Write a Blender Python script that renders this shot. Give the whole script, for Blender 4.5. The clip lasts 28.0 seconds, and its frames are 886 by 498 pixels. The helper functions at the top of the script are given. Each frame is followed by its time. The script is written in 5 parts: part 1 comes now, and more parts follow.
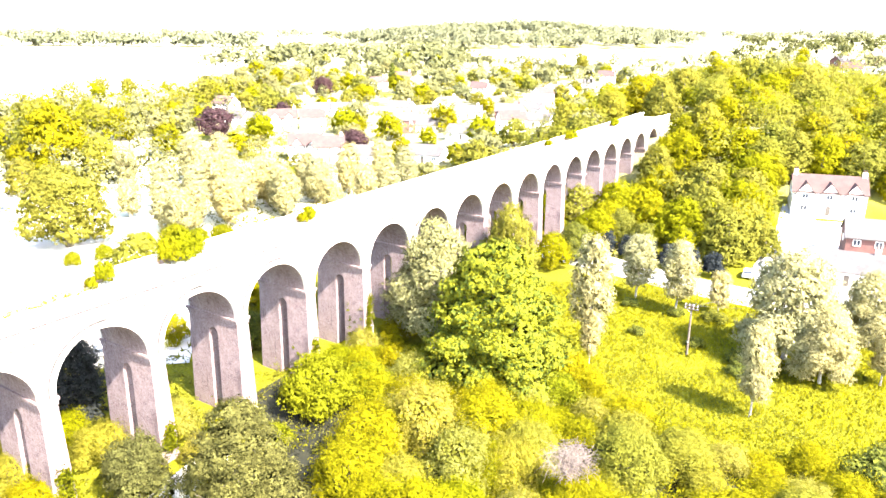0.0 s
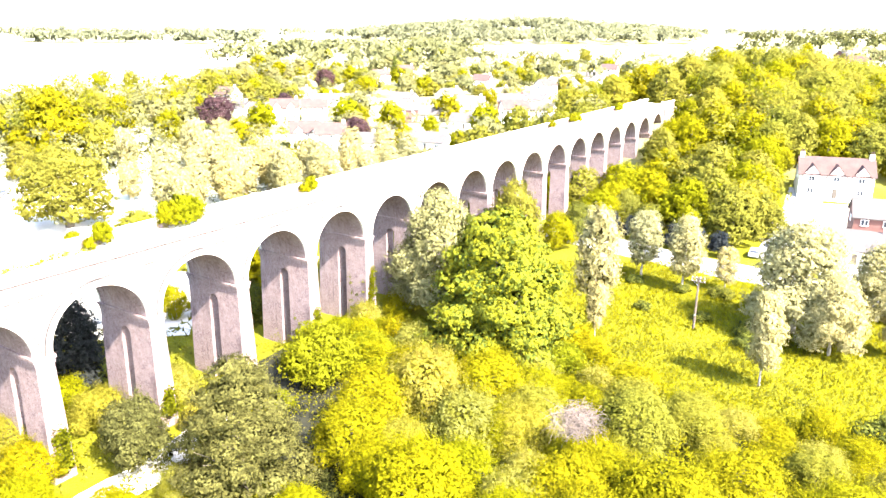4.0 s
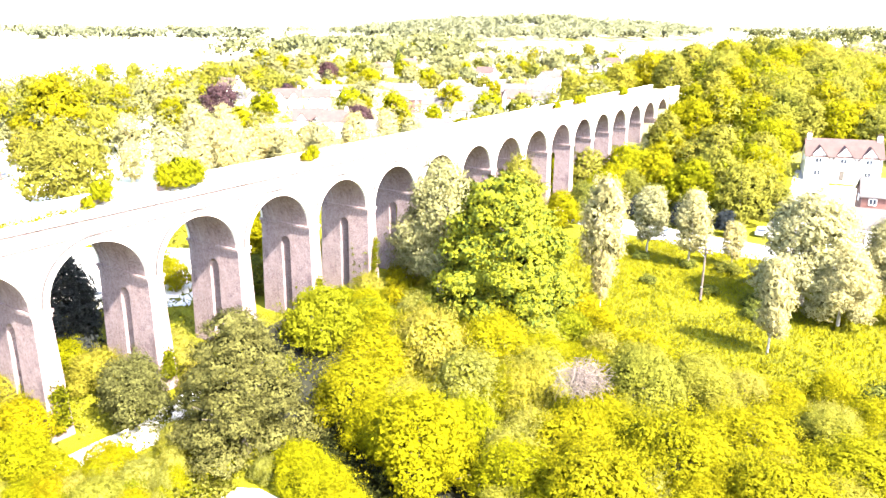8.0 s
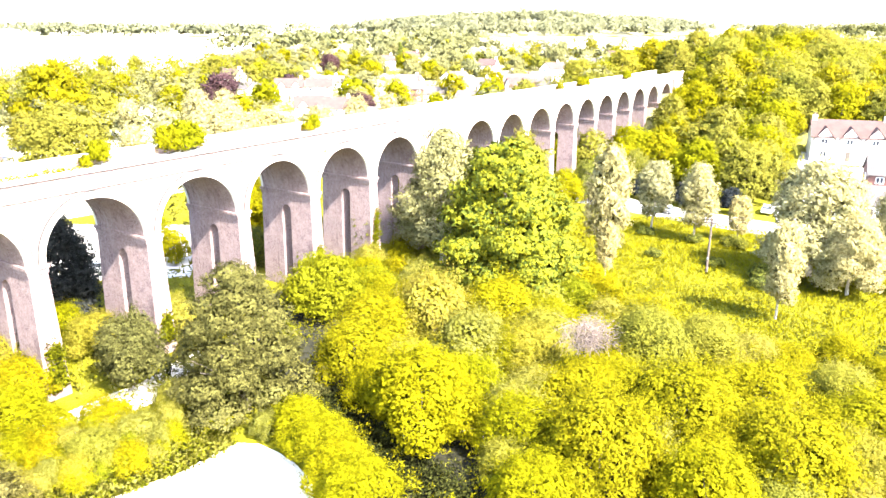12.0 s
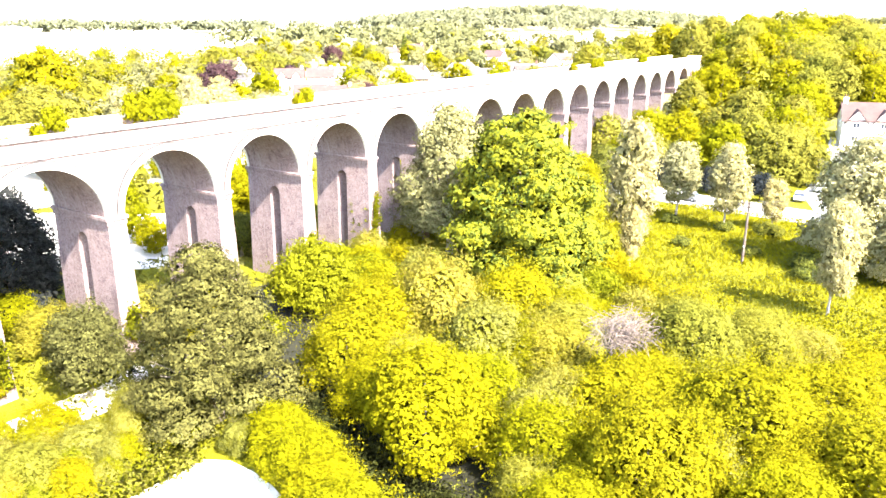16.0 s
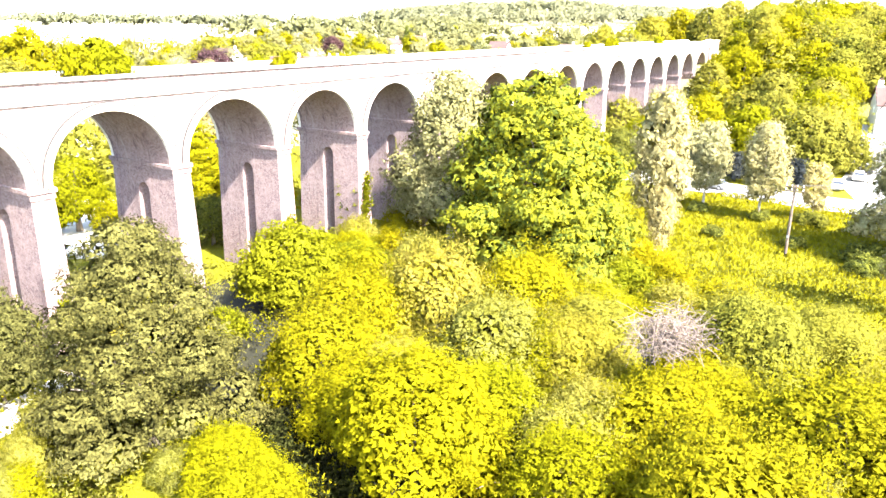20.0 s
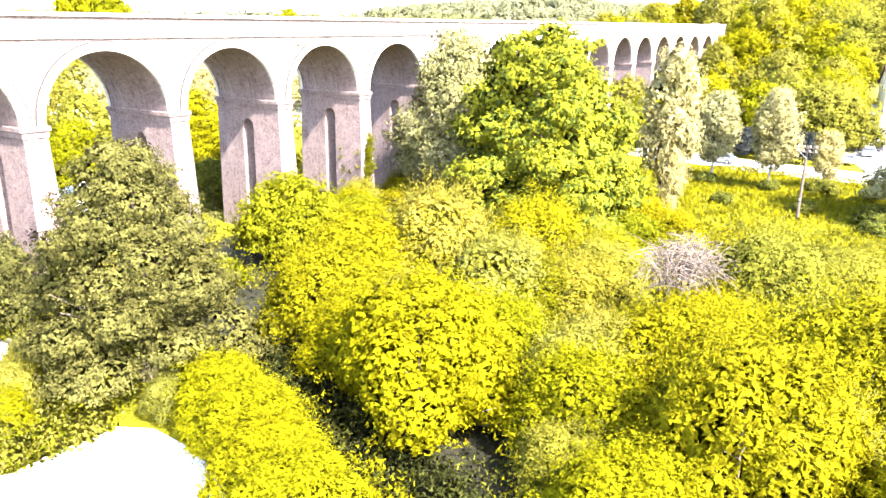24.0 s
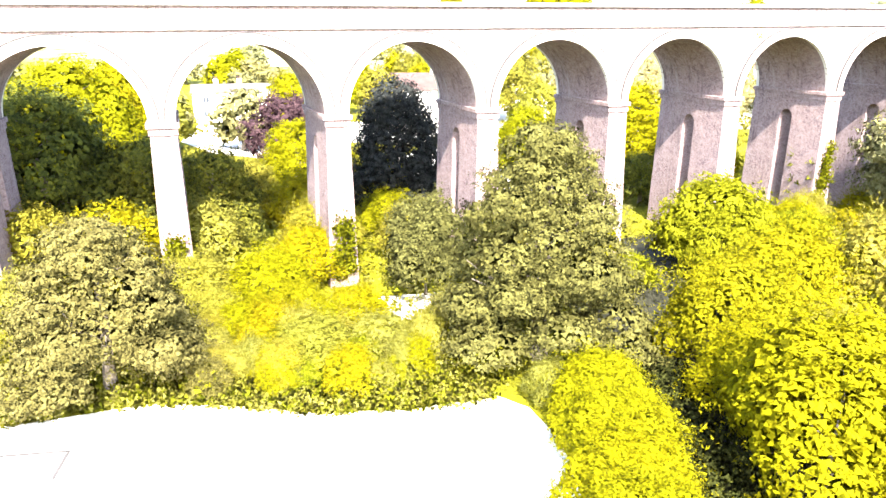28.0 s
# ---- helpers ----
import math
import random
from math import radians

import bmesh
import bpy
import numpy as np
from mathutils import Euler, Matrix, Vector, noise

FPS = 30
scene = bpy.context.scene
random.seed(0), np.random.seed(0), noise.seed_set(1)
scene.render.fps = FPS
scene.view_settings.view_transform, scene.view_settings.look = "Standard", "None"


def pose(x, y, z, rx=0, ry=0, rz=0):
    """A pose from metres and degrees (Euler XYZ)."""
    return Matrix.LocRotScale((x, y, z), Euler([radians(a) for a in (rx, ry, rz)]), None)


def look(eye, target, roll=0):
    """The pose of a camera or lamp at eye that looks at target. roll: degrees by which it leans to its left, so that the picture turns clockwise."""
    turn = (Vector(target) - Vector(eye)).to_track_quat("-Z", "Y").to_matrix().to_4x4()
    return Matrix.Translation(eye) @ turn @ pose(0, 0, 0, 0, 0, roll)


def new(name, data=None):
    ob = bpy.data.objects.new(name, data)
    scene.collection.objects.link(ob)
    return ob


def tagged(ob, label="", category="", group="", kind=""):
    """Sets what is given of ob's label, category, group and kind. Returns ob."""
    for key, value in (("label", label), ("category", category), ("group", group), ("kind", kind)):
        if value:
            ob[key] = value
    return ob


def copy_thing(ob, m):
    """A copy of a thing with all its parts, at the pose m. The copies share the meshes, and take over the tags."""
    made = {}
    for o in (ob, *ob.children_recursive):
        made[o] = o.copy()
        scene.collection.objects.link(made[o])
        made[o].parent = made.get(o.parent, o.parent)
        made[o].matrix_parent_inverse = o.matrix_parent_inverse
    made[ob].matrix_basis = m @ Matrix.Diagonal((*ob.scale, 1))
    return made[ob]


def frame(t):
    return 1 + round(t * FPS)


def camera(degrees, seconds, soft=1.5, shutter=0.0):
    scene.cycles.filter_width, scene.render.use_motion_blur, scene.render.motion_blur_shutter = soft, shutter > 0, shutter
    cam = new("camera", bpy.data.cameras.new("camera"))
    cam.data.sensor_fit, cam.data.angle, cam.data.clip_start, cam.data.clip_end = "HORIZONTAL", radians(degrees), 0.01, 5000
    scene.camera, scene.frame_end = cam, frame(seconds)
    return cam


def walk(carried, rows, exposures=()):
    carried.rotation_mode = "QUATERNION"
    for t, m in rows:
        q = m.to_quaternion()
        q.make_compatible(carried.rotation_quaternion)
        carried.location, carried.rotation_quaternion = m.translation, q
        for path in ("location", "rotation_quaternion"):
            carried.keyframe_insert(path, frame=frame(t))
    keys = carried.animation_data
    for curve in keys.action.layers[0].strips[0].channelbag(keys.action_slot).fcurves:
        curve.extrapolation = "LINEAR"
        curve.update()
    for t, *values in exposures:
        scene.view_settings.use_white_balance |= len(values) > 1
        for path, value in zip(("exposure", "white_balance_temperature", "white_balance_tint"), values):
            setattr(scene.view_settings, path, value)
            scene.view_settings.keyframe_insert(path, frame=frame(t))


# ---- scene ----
# The walk: a slow descent, a push forward, a short turn right and a long turn left
SUN_AZ, SUN_EL = 135.0, 48.0      # where the sun stands: degrees clockwise from ahead, and height
cam = camera(64.28, 28.0, soft=1.5, shutter=0.35)
METRES, EYE, TILT = 39.76, 42.0, -1.0
ROWS = [
    (0.0, 0.0, 0.0, 0.0, 0.04, -15.81, -0.13),
    (0.5, -0.0002, -0.0001, -0.0113, 0.07, -15.82, -0.12),
    (1.0, -0.0011, 0.0011, -0.0237, 0.09, -15.81, -0.15),
    (1.5, -0.0015, 0.0018, -0.0362, 0.13, -15.83, -0.15),
    (2.0, -0.0025, 0.0016, -0.0484, 0.15, -15.83, -0.14),
    (2.5, -0.0037, 0.0031, -0.0611, 0.17, -15.81, -0.15),
    (3.0, -0.0037, 0.0047, -0.0737, 0.19, -15.81, -0.14),
    (3.5, -0.0042, 0.0041, -0.0876, 0.19, -15.8, -0.16),
    (5.5, -0.0063, 0.0061, -0.1398, 0.33, -15.85, -0.12),
    (6.0, -0.0067, 0.0063, -0.1524, 0.35, -15.85, -0.12),
    (6.5, -0.0067, 0.0054, -0.1655, 0.36, -15.83, -0.11),
    (7.0, -0.0067, 0.0046, -0.1782, 0.39, -15.81, -0.11),
    (7.5, -0.0058, 0.0039, -0.1903, 0.43, -15.8, -0.16),
    (8.0, -0.006, 0.0047, -0.2036, 0.47, -15.79, -0.17),
    (8.5, -0.0067, 0.0051, -0.2162, 0.5, -15.77, -0.18),
    (9.0, -0.0071, 0.0056, -0.2278, 0.52, -15.76, -0.16),
    (9.5, -0.0074, 0.0046, -0.2403, 0.54, -15.77, -0.15),
    (10.0, -0.0072, 0.0042, -0.253, 0.56, -15.77, -0.13),
    (10.5, -0.0074, 0.0047, -0.2655, 0.58, -15.78, -0.13),
    (11.0, -0.0076, 0.0049, -0.2781, 0.6, -15.79, -0.1),
    (11.5, -0.0075, 0.0054, -0.2902, 0.62, -15.81, -0.11),
    (12.0, -0.0076, 0.0059, -0.3027, 0.63, -15.82, -0.1),
    (12.5, -0.0081, 0.011, -0.3147, 0.63, -15.85, -0.06),
    (14.5, -0.0121, 0.1014, -0.362, 0.84, -15.9, 0.05),
    (15.0, -0.0131, 0.1362, -0.3734, 0.9, -15.9, 0.05),
    (15.5, -0.0137, 0.1741, -0.3847, 0.96, -15.92, 0.06),
    (16.0, -0.0141, 0.2151, -0.3965, 1.01, -15.92, 0.08),
    (16.5, -0.0147, 0.258, -0.4082, 1.07, -15.91, 0.06),
    (17.0, -0.0158, 0.302, -0.4202, 1.12, -15.93, 0.03),
    (17.5, -0.0157, 0.3486, -0.4315, 1.15, -15.94, 0.02),
    (18.0, -0.0152, 0.3964, -0.4434, 1.19, -15.92, 0.03),
    (18.5, -0.0141, 0.4326, -0.4554, 1.23, -15.95, -0.03),
    (19.0, -0.0114, 0.4513, -0.4678, 1.27, -15.98, -0.1),
    (19.5, -0.0102, 0.459, -0.4813, 1.3, -16.0, -0.15),
    (20.0, -0.0105, 0.463, -0.4953, 1.31, -16.01, -0.18),
    (20.5, -0.0106, 0.4653, -0.5086, 1.34, -15.98, -0.22),
    (21.0, -0.0109, 0.4667, -0.5212, 1.38, -16.0, -0.26),
    (21.5, -0.0118, 0.4669, -0.534, 1.42, -16.0, -0.26),
    (23.5, -0.0138, 0.4661, -0.5876, 1.53, -15.85, -0.19),
    (24.0, -0.014, 0.4717, -0.5999, 1.55, -15.91, -0.26),
    (24.5, -0.0089, 0.486, -0.612, -8.15, -15.86, 0.08),
    (25.0, -0.0139, 0.5031, -0.6119, -15.49, -15.99, 0.25),
    (25.5, -0.0184, 0.5154, -0.611, -7.62, -16.03, -0.11),
    (26.0, -0.0179, 0.5217, -0.6125, 4.42, -16.0, -0.3),
    (26.5, -0.018, 0.5256, -0.6148, 16.44, -15.99, -0.49),
    (27.0, -0.0164, 0.5288, -0.6174, 28.49, -16.02, -0.65),
    (27.5, -0.0088, 0.5322, -0.6169, 36.72, -16.17, -0.59),
    (28.0, -0.0088, 0.5342, -0.6166, 36.71, -16.23, -0.62),
]
walk(cam, [(t, pose(0, 0, EYE, TILT, 0, 0) @ pose(METRES * x, METRES * y, METRES * z, 90 + pitch, roll, yaw)) for t, x, y, z, yaw, pitch, roll in ROWS],
     exposures=[(0.0, 3.56), (28.0, 3.56)])

# ---- light: clear summer sky and one sun behind the viewer ----
world = bpy.data.worlds.new("sky")
scene.world = world
world.use_nodes = True
wn = world.node_tree.nodes
sky = wn.new("ShaderNodeTexSky")
sky.sky_type, sky.sun_disc = "NISHITA", False
sky.sun_elevation, sky.sun_rotation = radians(SUN_EL), radians(SUN_AZ)
sky.dust_density, sky.ozone_density = 2.0, 1.0
wn["Background"].inputs["Strength"].default_value = 0.15
world.node_tree.links.new(sky.outputs[0], wn["Background"].inputs["Color"])
sun = new("sun", bpy.data.lights.new("sun", "SUN"))
sun.data.energy, sun.data.angle, sun.data.color = 4.2, radians(0.6), (1.0, 0.95, 0.86)
sa, se = radians(SUN_AZ), radians(SUN_EL)
sun.matrix_world = look((200 * math.sin(sa) * math.cos(se), 200 * math.cos(sa) * math.cos(se), 200 * math.sin(se)), (0, 0, 0))


# ---- materials ----
def material(name, rough=0.8, spec=0.3):
    m = bpy.data.materials.new(name)
    m.use_nodes = True
    b = m.node_tree.nodes["Principled BSDF"]
    b.inputs["Roughness"].default_value = rough
    b.inputs["Specular IOR Level"].default_value = spec
    return m, m.node_tree.nodes, m.node_tree.links, b


def ramp(nodes, links, fac, stops):
    r = nodes.new("ShaderNodeValToRGB")
    while len(r.color_ramp.elements) < len(stops):
        r.color_ramp.elements.new(0.5)
    for e, (p, c) in zip(r.color_ramp.elements, stops):
        e.position, e.color = p, (*c, 1)
    links.new(fac, r.inputs[0])
    return r.outputs[0]


def noise_fac(nodes, links, scale, detail=4.0, coord="Object", rough=0.6):
    tc = nodes.new("ShaderNodeTexCoord")
    n = nodes.new("ShaderNodeTexNoise")
    n.inputs["Scale"].default_value, n.inputs["Detail"].default_value, n.inputs["Roughness"].default_value = scale, detail, rough
    links.new(tc.outputs[coord], n.inputs["Vector"])
    return n.outputs["Fac"]


def blend(nodes, links, fac, a, b, mode="MIX"):
    m = nodes.new("ShaderNodeMix")
    m.data_type, m.blend_type = "RGBA", mode
    for value, sock in ((fac, 0), (a, 6), (b, 7)):
        if isinstance(value, (int, float)):
            m.inputs[sock].default_value = value
        elif isinstance(value, tuple):
            m.inputs[sock].default_value = (*value, 1)
        else:
            links.new(value, m.inputs[sock])
    return m.outputs[2]


def bump(nodes, links, b, height, strength, dist=0.05):
    n = nodes.new("ShaderNodeBump")
    n.inputs["Strength"].default_value, n.inputs["Distance"].default_value = strength, dist
    links.new(height, n.inputs["Height"])
    links.new(n.outputs[0], b.inputs["Normal"])


def surface(name, dark, light, scale=1.0, fine=12.0, rough=0.85, relief=0.3, spec=0.25, metal=0.0):
    """A matt surface with blotches and a finer grain."""
    m, nodes, links, b = material(name, rough, spec)
    big, small = noise_fac(nodes, links, scale), noise_fac(nodes, links, fine, 6.0)
    mid = tuple((p + q) / 2 for p, q in zip(dark, light))
    c = ramp(nodes, links, big, [(0.3, dark), (0.7, light)])
    c = blend(nodes, links, 0.35, c, ramp(nodes, links, small, [(0.35, dark), (0.5, mid), (0.65, light)]))
    links.new(c, b.inputs["Base Color"])
    b.inputs["Metallic"].default_value = metal
    bump(nodes, links, b, small, relief, 0.03)
    return m


def leaf(name, dark, mid, light, trans=0.22, rough=0.8):
    """Leaves: each one its own tone, each tree a little apart from the next, light shining through."""
    m, nodes, links, b = material(name, rough, 0.03)
    geo, info = nodes.new("ShaderNodeNewGeometry"), nodes.new("ShaderNodeObjectInfo")
    spray = nodes.new("ShaderNodeMapRange")
    spray.inputs["From Min"].default_value, spray.inputs["From Max"].default_value = 0.34, 0.66
    links.new(noise_fac(nodes, links, 1.7, 3.0), spray.inputs[0])
    each = nodes.new("ShaderNodeMix")
    each.inputs[0].default_value = 0.7
    links.new(geo.outputs["Random Per Island"], each.inputs[2])
    links.new(spray.outputs[0], each.inputs[3])
    c = ramp(nodes, links, each.outputs[0], [(0.1, tuple(0.78 * v for v in dark)), (0.3, dark), (0.5, mid), (0.7, light), (0.92, tuple(1.3 * v for v in light))])
    clump = noise_fac(nodes, links, 0.4, 2.0)
    c = blend(nodes, links, ramp(nodes, links, clump, [(0.4, (0, 0, 0)), (0.65, (0.4, 0.4, 0.4))]), c, light)
    tint = ramp(nodes, links, info.outputs["Random"], [(0.0, (0.76, 0.84, 0.95)), (0.35, (0.94, 0.98, 1)), (0.7, (1.0, 1.0, 1)), (1.0, (1.06, 1.02, 0.9))])
    c = blend(nodes, links, 1.0, c, tint, "MULTIPLY")
    links.new(c, b.inputs["Base Color"])
    att, turn = nodes.new("ShaderNodeAttribute"), nodes.new("ShaderNodeVectorTransform")
    att.attribute_name = "facing"
    turn.vector_type, turn.convert_from, turn.convert_to = "NORMAL", "OBJECT", "WORLD"
    links.new(att.outputs["Vector"], turn.inputs[0])
    links.new(turn.outputs[0], b.inputs["Normal"])
    t = nodes.new("ShaderNodeBsdfTranslucent")
    links.new(c, t.inputs["Color"])
    mix = nodes.new("ShaderNodeMixShader")
    mix.inputs[0].default_value = trans
    links.new(b.outputs[0], mix.inputs[1])
    links.new(t.outputs[0], mix.inputs[2])
    links.new(mix.outputs[0], nodes["Material Output"].inputs["Surface"])
    return m


def brickwork(name, dark, mid, light, mortar):
    """Weathered brick in courses of 75 mm, with stains; set by the place in the object."""
    m, nodes, links, b = material(name, 0.9, 0.2)
    tc, geo = nodes.new("ShaderNodeTexCoord"), nodes.new("ShaderNodeNewGeometry")
    sep, nrm = nodes.new("ShaderNodeSeparateXYZ"), nodes.new("ShaderNodeSeparateXYZ")
    links.new(tc.outputs["Object"], sep.inputs[0])
    add = nodes.new("ShaderNodeMath")
    add.operation = "ADD"
    links.new(sep.outputs[0], add.inputs[0])
    links.new(sep.outputs[1], add.inputs[1])
    com = nodes.new("ShaderNodeCombineXYZ")
    links.new(add.outputs[0], com.inputs[0])
    links.new(sep.outputs[2], com.inputs[1])
    br = nodes.new("ShaderNodeTexBrick")
    br.inputs["Scale"].default_value = 1.0
    br.inputs["Brick Width"].default_value, br.inputs["Row Height"].default_value = 0.23, 0.075
    br.inputs["Mortar Size"].default_value = 0.008
    br.inputs["Color1"].default_value, br.inputs["Color2"].default_value, br.inputs["Mortar"].default_value = (*dark, 1), (*mid, 1), (*mortar, 1)
    links.new(com.outputs[0], br.inputs["Vector"])
    patch, grain, fine = noise_fac(nodes, links, 0.8, 5.0), noise_fac(nodes, links, 4.0, 6.0, rough=0.75), noise_fac(nodes, links, 9.0, 3.0)
    c = blend(nodes, links, ramp(nodes, links, patch, [(0.42, (0, 0, 0)), (0.62, (0.45, 0.45, 0.45))]), br.outputs[0], light)
    c = blend(nodes, links, ramp(nodes, links, grain, [(0.46, (0, 0, 0)), (0.68, (0.75, 0.75, 0.75))]), c, tuple(0.6 * v for v in dark))
    c = blend(nodes, links, ramp(nodes, links, fine, [(0.52, (0, 0, 0)), (0.66, (0.5, 0.5, 0.5))]), c, mortar)
    # soot and lime run down the wall in streaks
    run = nodes.new("ShaderNodeMapping")
    run.inputs["Scale"].default_value = (1.6, 1.6, 0.16)
    links.new(tc.outputs["Object"], run.inputs["Vector"])
    for shift, at, end, col in ((0.0, 0.56, 0.7, tuple(0.45 * v for v in dark)), (31.0, 0.62, 0.72, mortar)):
        streak = nodes.new("ShaderNodeTexNoise")
        streak.noise_dimensions = "4D"
        streak.inputs["W"].default_value, streak.inputs["Scale"].default_value, streak.inputs["Detail"].default_value = shift, 1.0, 4.0
        links.new(run.outputs[0], streak.inputs["Vector"])
        c = blend(nodes, links, ramp(nodes, links, streak.outputs["Fac"], [(at, (0, 0, 0)), (end, (0.6, 0.6, 0.6))]), c, col)
    links.new(c, b.inputs["Base Color"])
    bump(nodes, links, b, br.outputs["Fac"], -0.3, 0.02)
    return m


BRICK = brickwork("stock_brick", (0.1, 0.06, 0.061), (0.21, 0.141, 0.14), (0.275, 0.203, 0.197), (0.27, 0.23, 0.224))
TRIM = surface("gault_brick_trim", (0.46, 0.42, 0.36), (0.58, 0.54, 0.48), 0.7, 9.0)
COPING = surface("stone_coping", (0.45, 0.43, 0.40), (0.60, 0.58, 0.54), 0.5, 7.0)
BALLAST = surface("pale_ballast", (0.42, 0.40, 0.37), (0.62, 0.60, 0.56), 0.6, 20.0, relief=0.8)
JOINT = surface("dark_joint", (0.028, 0.026, 0.025), (0.055, 0.05, 0.047), 1.0, 8.0)
BARK = surface("bark", (0.07, 0.055, 0.04), (0.17, 0.14, 0.11), 2.0, 14.0, relief=0.8)
PALE_BARK = surface("pale_bark", (0.20, 0.17, 0.14), (0.38, 0.33, 0.28), 2.0, 14.0, relief=0.6)
DEAD = surface("dead_twig", (0.085, 0.062, 0.052), (0.15, 0.118, 0.1), 3.0, 14.0)
# near black: the shade under the shrubs is painted into this soil
SOIL = surface("soil_painted_shade", (0.006, 0.006, 0.003), (0.016, 0.015, 0.006), 0.5, 6.0, relief=0.8)
ASPHALT = surface("worn_asphalt", (0.20, 0.195, 0.19), (0.30, 0.29, 0.28), 0.2, 8.0)
CONCRETE = surface("pale_concrete", (0.50, 0.48, 0.45), (0.64, 0.62, 0.58), 0.15, 6.0)
DRYGRASS = surface("dry_pale_grass", (0.34, 0.31, 0.18), (0.50, 0.47, 0.36), 0.12, 5.0, relief=0.7)
GRAVEL = surface("pale_gravel", (0.40, 0.37, 0.32), (0.58, 0.54, 0.48), 0.25, 9.0, relief=0.7)
WHEAT = surface("ripe_wheat", (0.46, 0.40, 0.27), (0.58, 0.52, 0.38), 0.02, 0.6)
RENDER_W = surface("white_render", (0.66, 0.64, 0.60), (0.80, 0.78, 0.75), 0.3, 5.0)
RED_BRICK = surface("red_house_brick", (0.08, 0.035, 0.03), (0.13, 0.065, 0.055), 0.8, 10.0)
TILE_PINK = surface("clay_roof_tile", (0.04, 0.022, 0.02), (0.075, 0.045, 0.04), 0.6, 6.0, relief=0.7)
TILE_GREY = surface("grey_roof_tile", (0.04, 0.034, 0.033), (0.075, 0.066, 0.064), 0.5, 6.0, relief=0.7)
WOOD_GREY = surface("weathered_timber", (0.07, 0.05, 0.04), (0.14, 0.11, 0.09), 1.5, 12.0, relief=0.6)
DARK_WOOD = surface("dark_timber", (0.05, 0.04, 0.035), (0.10, 0.085, 0.07), 1.5, 12.0)
WHITE = surface("white_paint", (0.70, 0.70, 0.68), (0.80, 0.80, 0.78), 1.0, 6.0, rough=0.5)
RUBBER = surface("tyre_rubber", (0.015, 0.015, 0.015), (0.03, 0.03, 0.03), 2.0, 9.0)
METAL = surface("dull_metal", (0.35, 0.35, 0.36), (0.5, 0.5, 0.5), 2.0, 9.0, rough=0.45, metal=0.8)
WIRE = surface("line_wire", (0.05, 0.05, 0.05), (0.09, 0.09, 0.09), 2.0, 9.0, rough=0.5)
CERAMIC = surface("insulator_ceramic", (0.3, 0.28, 0.26), (0.42, 0.4, 0.38), 2.0, 9.0, rough=0.3)


def paint(name, c):
    m = surface(name, tuple(0.85 * v for v in c), c, 0.5, 4.0, rough=0.3, relief=0.0, spec=0.5)
    m.node_tree.nodes["Principled BSDF"].inputs["Coat Weight"].default_value = 0.6
    return m


SILVER, CAR_WHITE, CAR_RED, CAR_DARK = paint("silver_paint", (0.32, 0.33, 0.35)), paint("white_car_paint", (0.72, 0.72, 0.72)), paint("red_car_paint", (0.12, 0.012, 0.012)), paint("dark_car_paint", (0.04, 0.045, 0.06))
GLASS, gn, gl, gb = material("window_glass", 0.08, 0.6)
gb.inputs["Base Color"].default_value = (0.035, 0.04, 0.05, 1)

LIME = leaf("lime_leaf", (0.103, 0.0945, 0.00158), (0.139, 0.128, 0.00197), (0.174, 0.16, 0.00263), 0.38)
GOLD = leaf("gold_green_leaf", (0.104, 0.0897, 0.00156), (0.14, 0.121, 0.00195), (0.175, 0.151, 0.0039), 0.38)
SYC = leaf("sycamore_leaf", (0.046, 0.066, 0.013), (0.09, 0.102, 0.01), (0.16, 0.152, 0.008))
OLIVE = leaf("olive_leaf", (0.0412, 0.0375, 0.0102), (0.0631, 0.0573, 0.0153), (0.097, 0.0882, 0.0241), 0.28)
MIDGREEN = leaf("mid_green_leaf", (0.0842, 0.0758, 0.00891), (0.116, 0.105, 0.0134), (0.153, 0.138, 0.0193), 0.28)
DEEP = leaf("deep_green_leaf", (0.033, 0.0378, 0.009), (0.0605, 0.0651, 0.0117), (0.11, 0.109, 0.0144), 0.2)
PALEW = leaf("silver_willow_leaf", (0.162, 0.135, 0.0491), (0.22, 0.185, 0.0749), (0.284, 0.241, 0.106), 0.2)
GREYW = leaf("grey_willow_leaf", (0.121, 0.101, 0.0301), (0.181, 0.154, 0.0527), (0.252, 0.212, 0.0827), 0.2)
# paler and greyer than near leaves: distance haze is in the colour
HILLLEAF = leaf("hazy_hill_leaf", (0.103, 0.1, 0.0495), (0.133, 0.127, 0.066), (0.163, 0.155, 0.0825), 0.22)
GREENB = leaf("elder_leaf", (0.0785, 0.077, 0.00217), (0.118, 0.116, 0.00325), (0.161, 0.158, 0.0065), 0.38)
RUSSET = leaf("russet_maple_leaf", (0.055, 0.0451, 0.0126), (0.0858, 0.0704, 0.0198), (0.127, 0.105, 0.0306), 0.28)
# near-black blue-green: shade is painted into these leaves
SHADEBLUE = leaf("blue_shade_leaf", (0.00924, 0.0106, 0.0106), (0.0158, 0.0178, 0.0178), (0.0264, 0.0284, 0.0284), 0.1)
# leaf colour darkened to stand for the shade down in the ditch
SHADE = leaf("ditch_shade_leaf", (0.0127, 0.0137, 0.00257), (0.0253, 0.0264, 0.00515), (0.0475, 0.0475, 0.0103), 0.16)
PALESC = leaf("pale_scrub_leaf", (0.119, 0.106, 0.00923), (0.161, 0.142, 0.0169), (0.204, 0.18, 0.0346), 0.38)
SALLOW = leaf("sallow_leaf", (0.0966, 0.0878, 0.0083), (0.126, 0.114, 0.0117), (0.159, 0.144, 0.0177), 0.28)
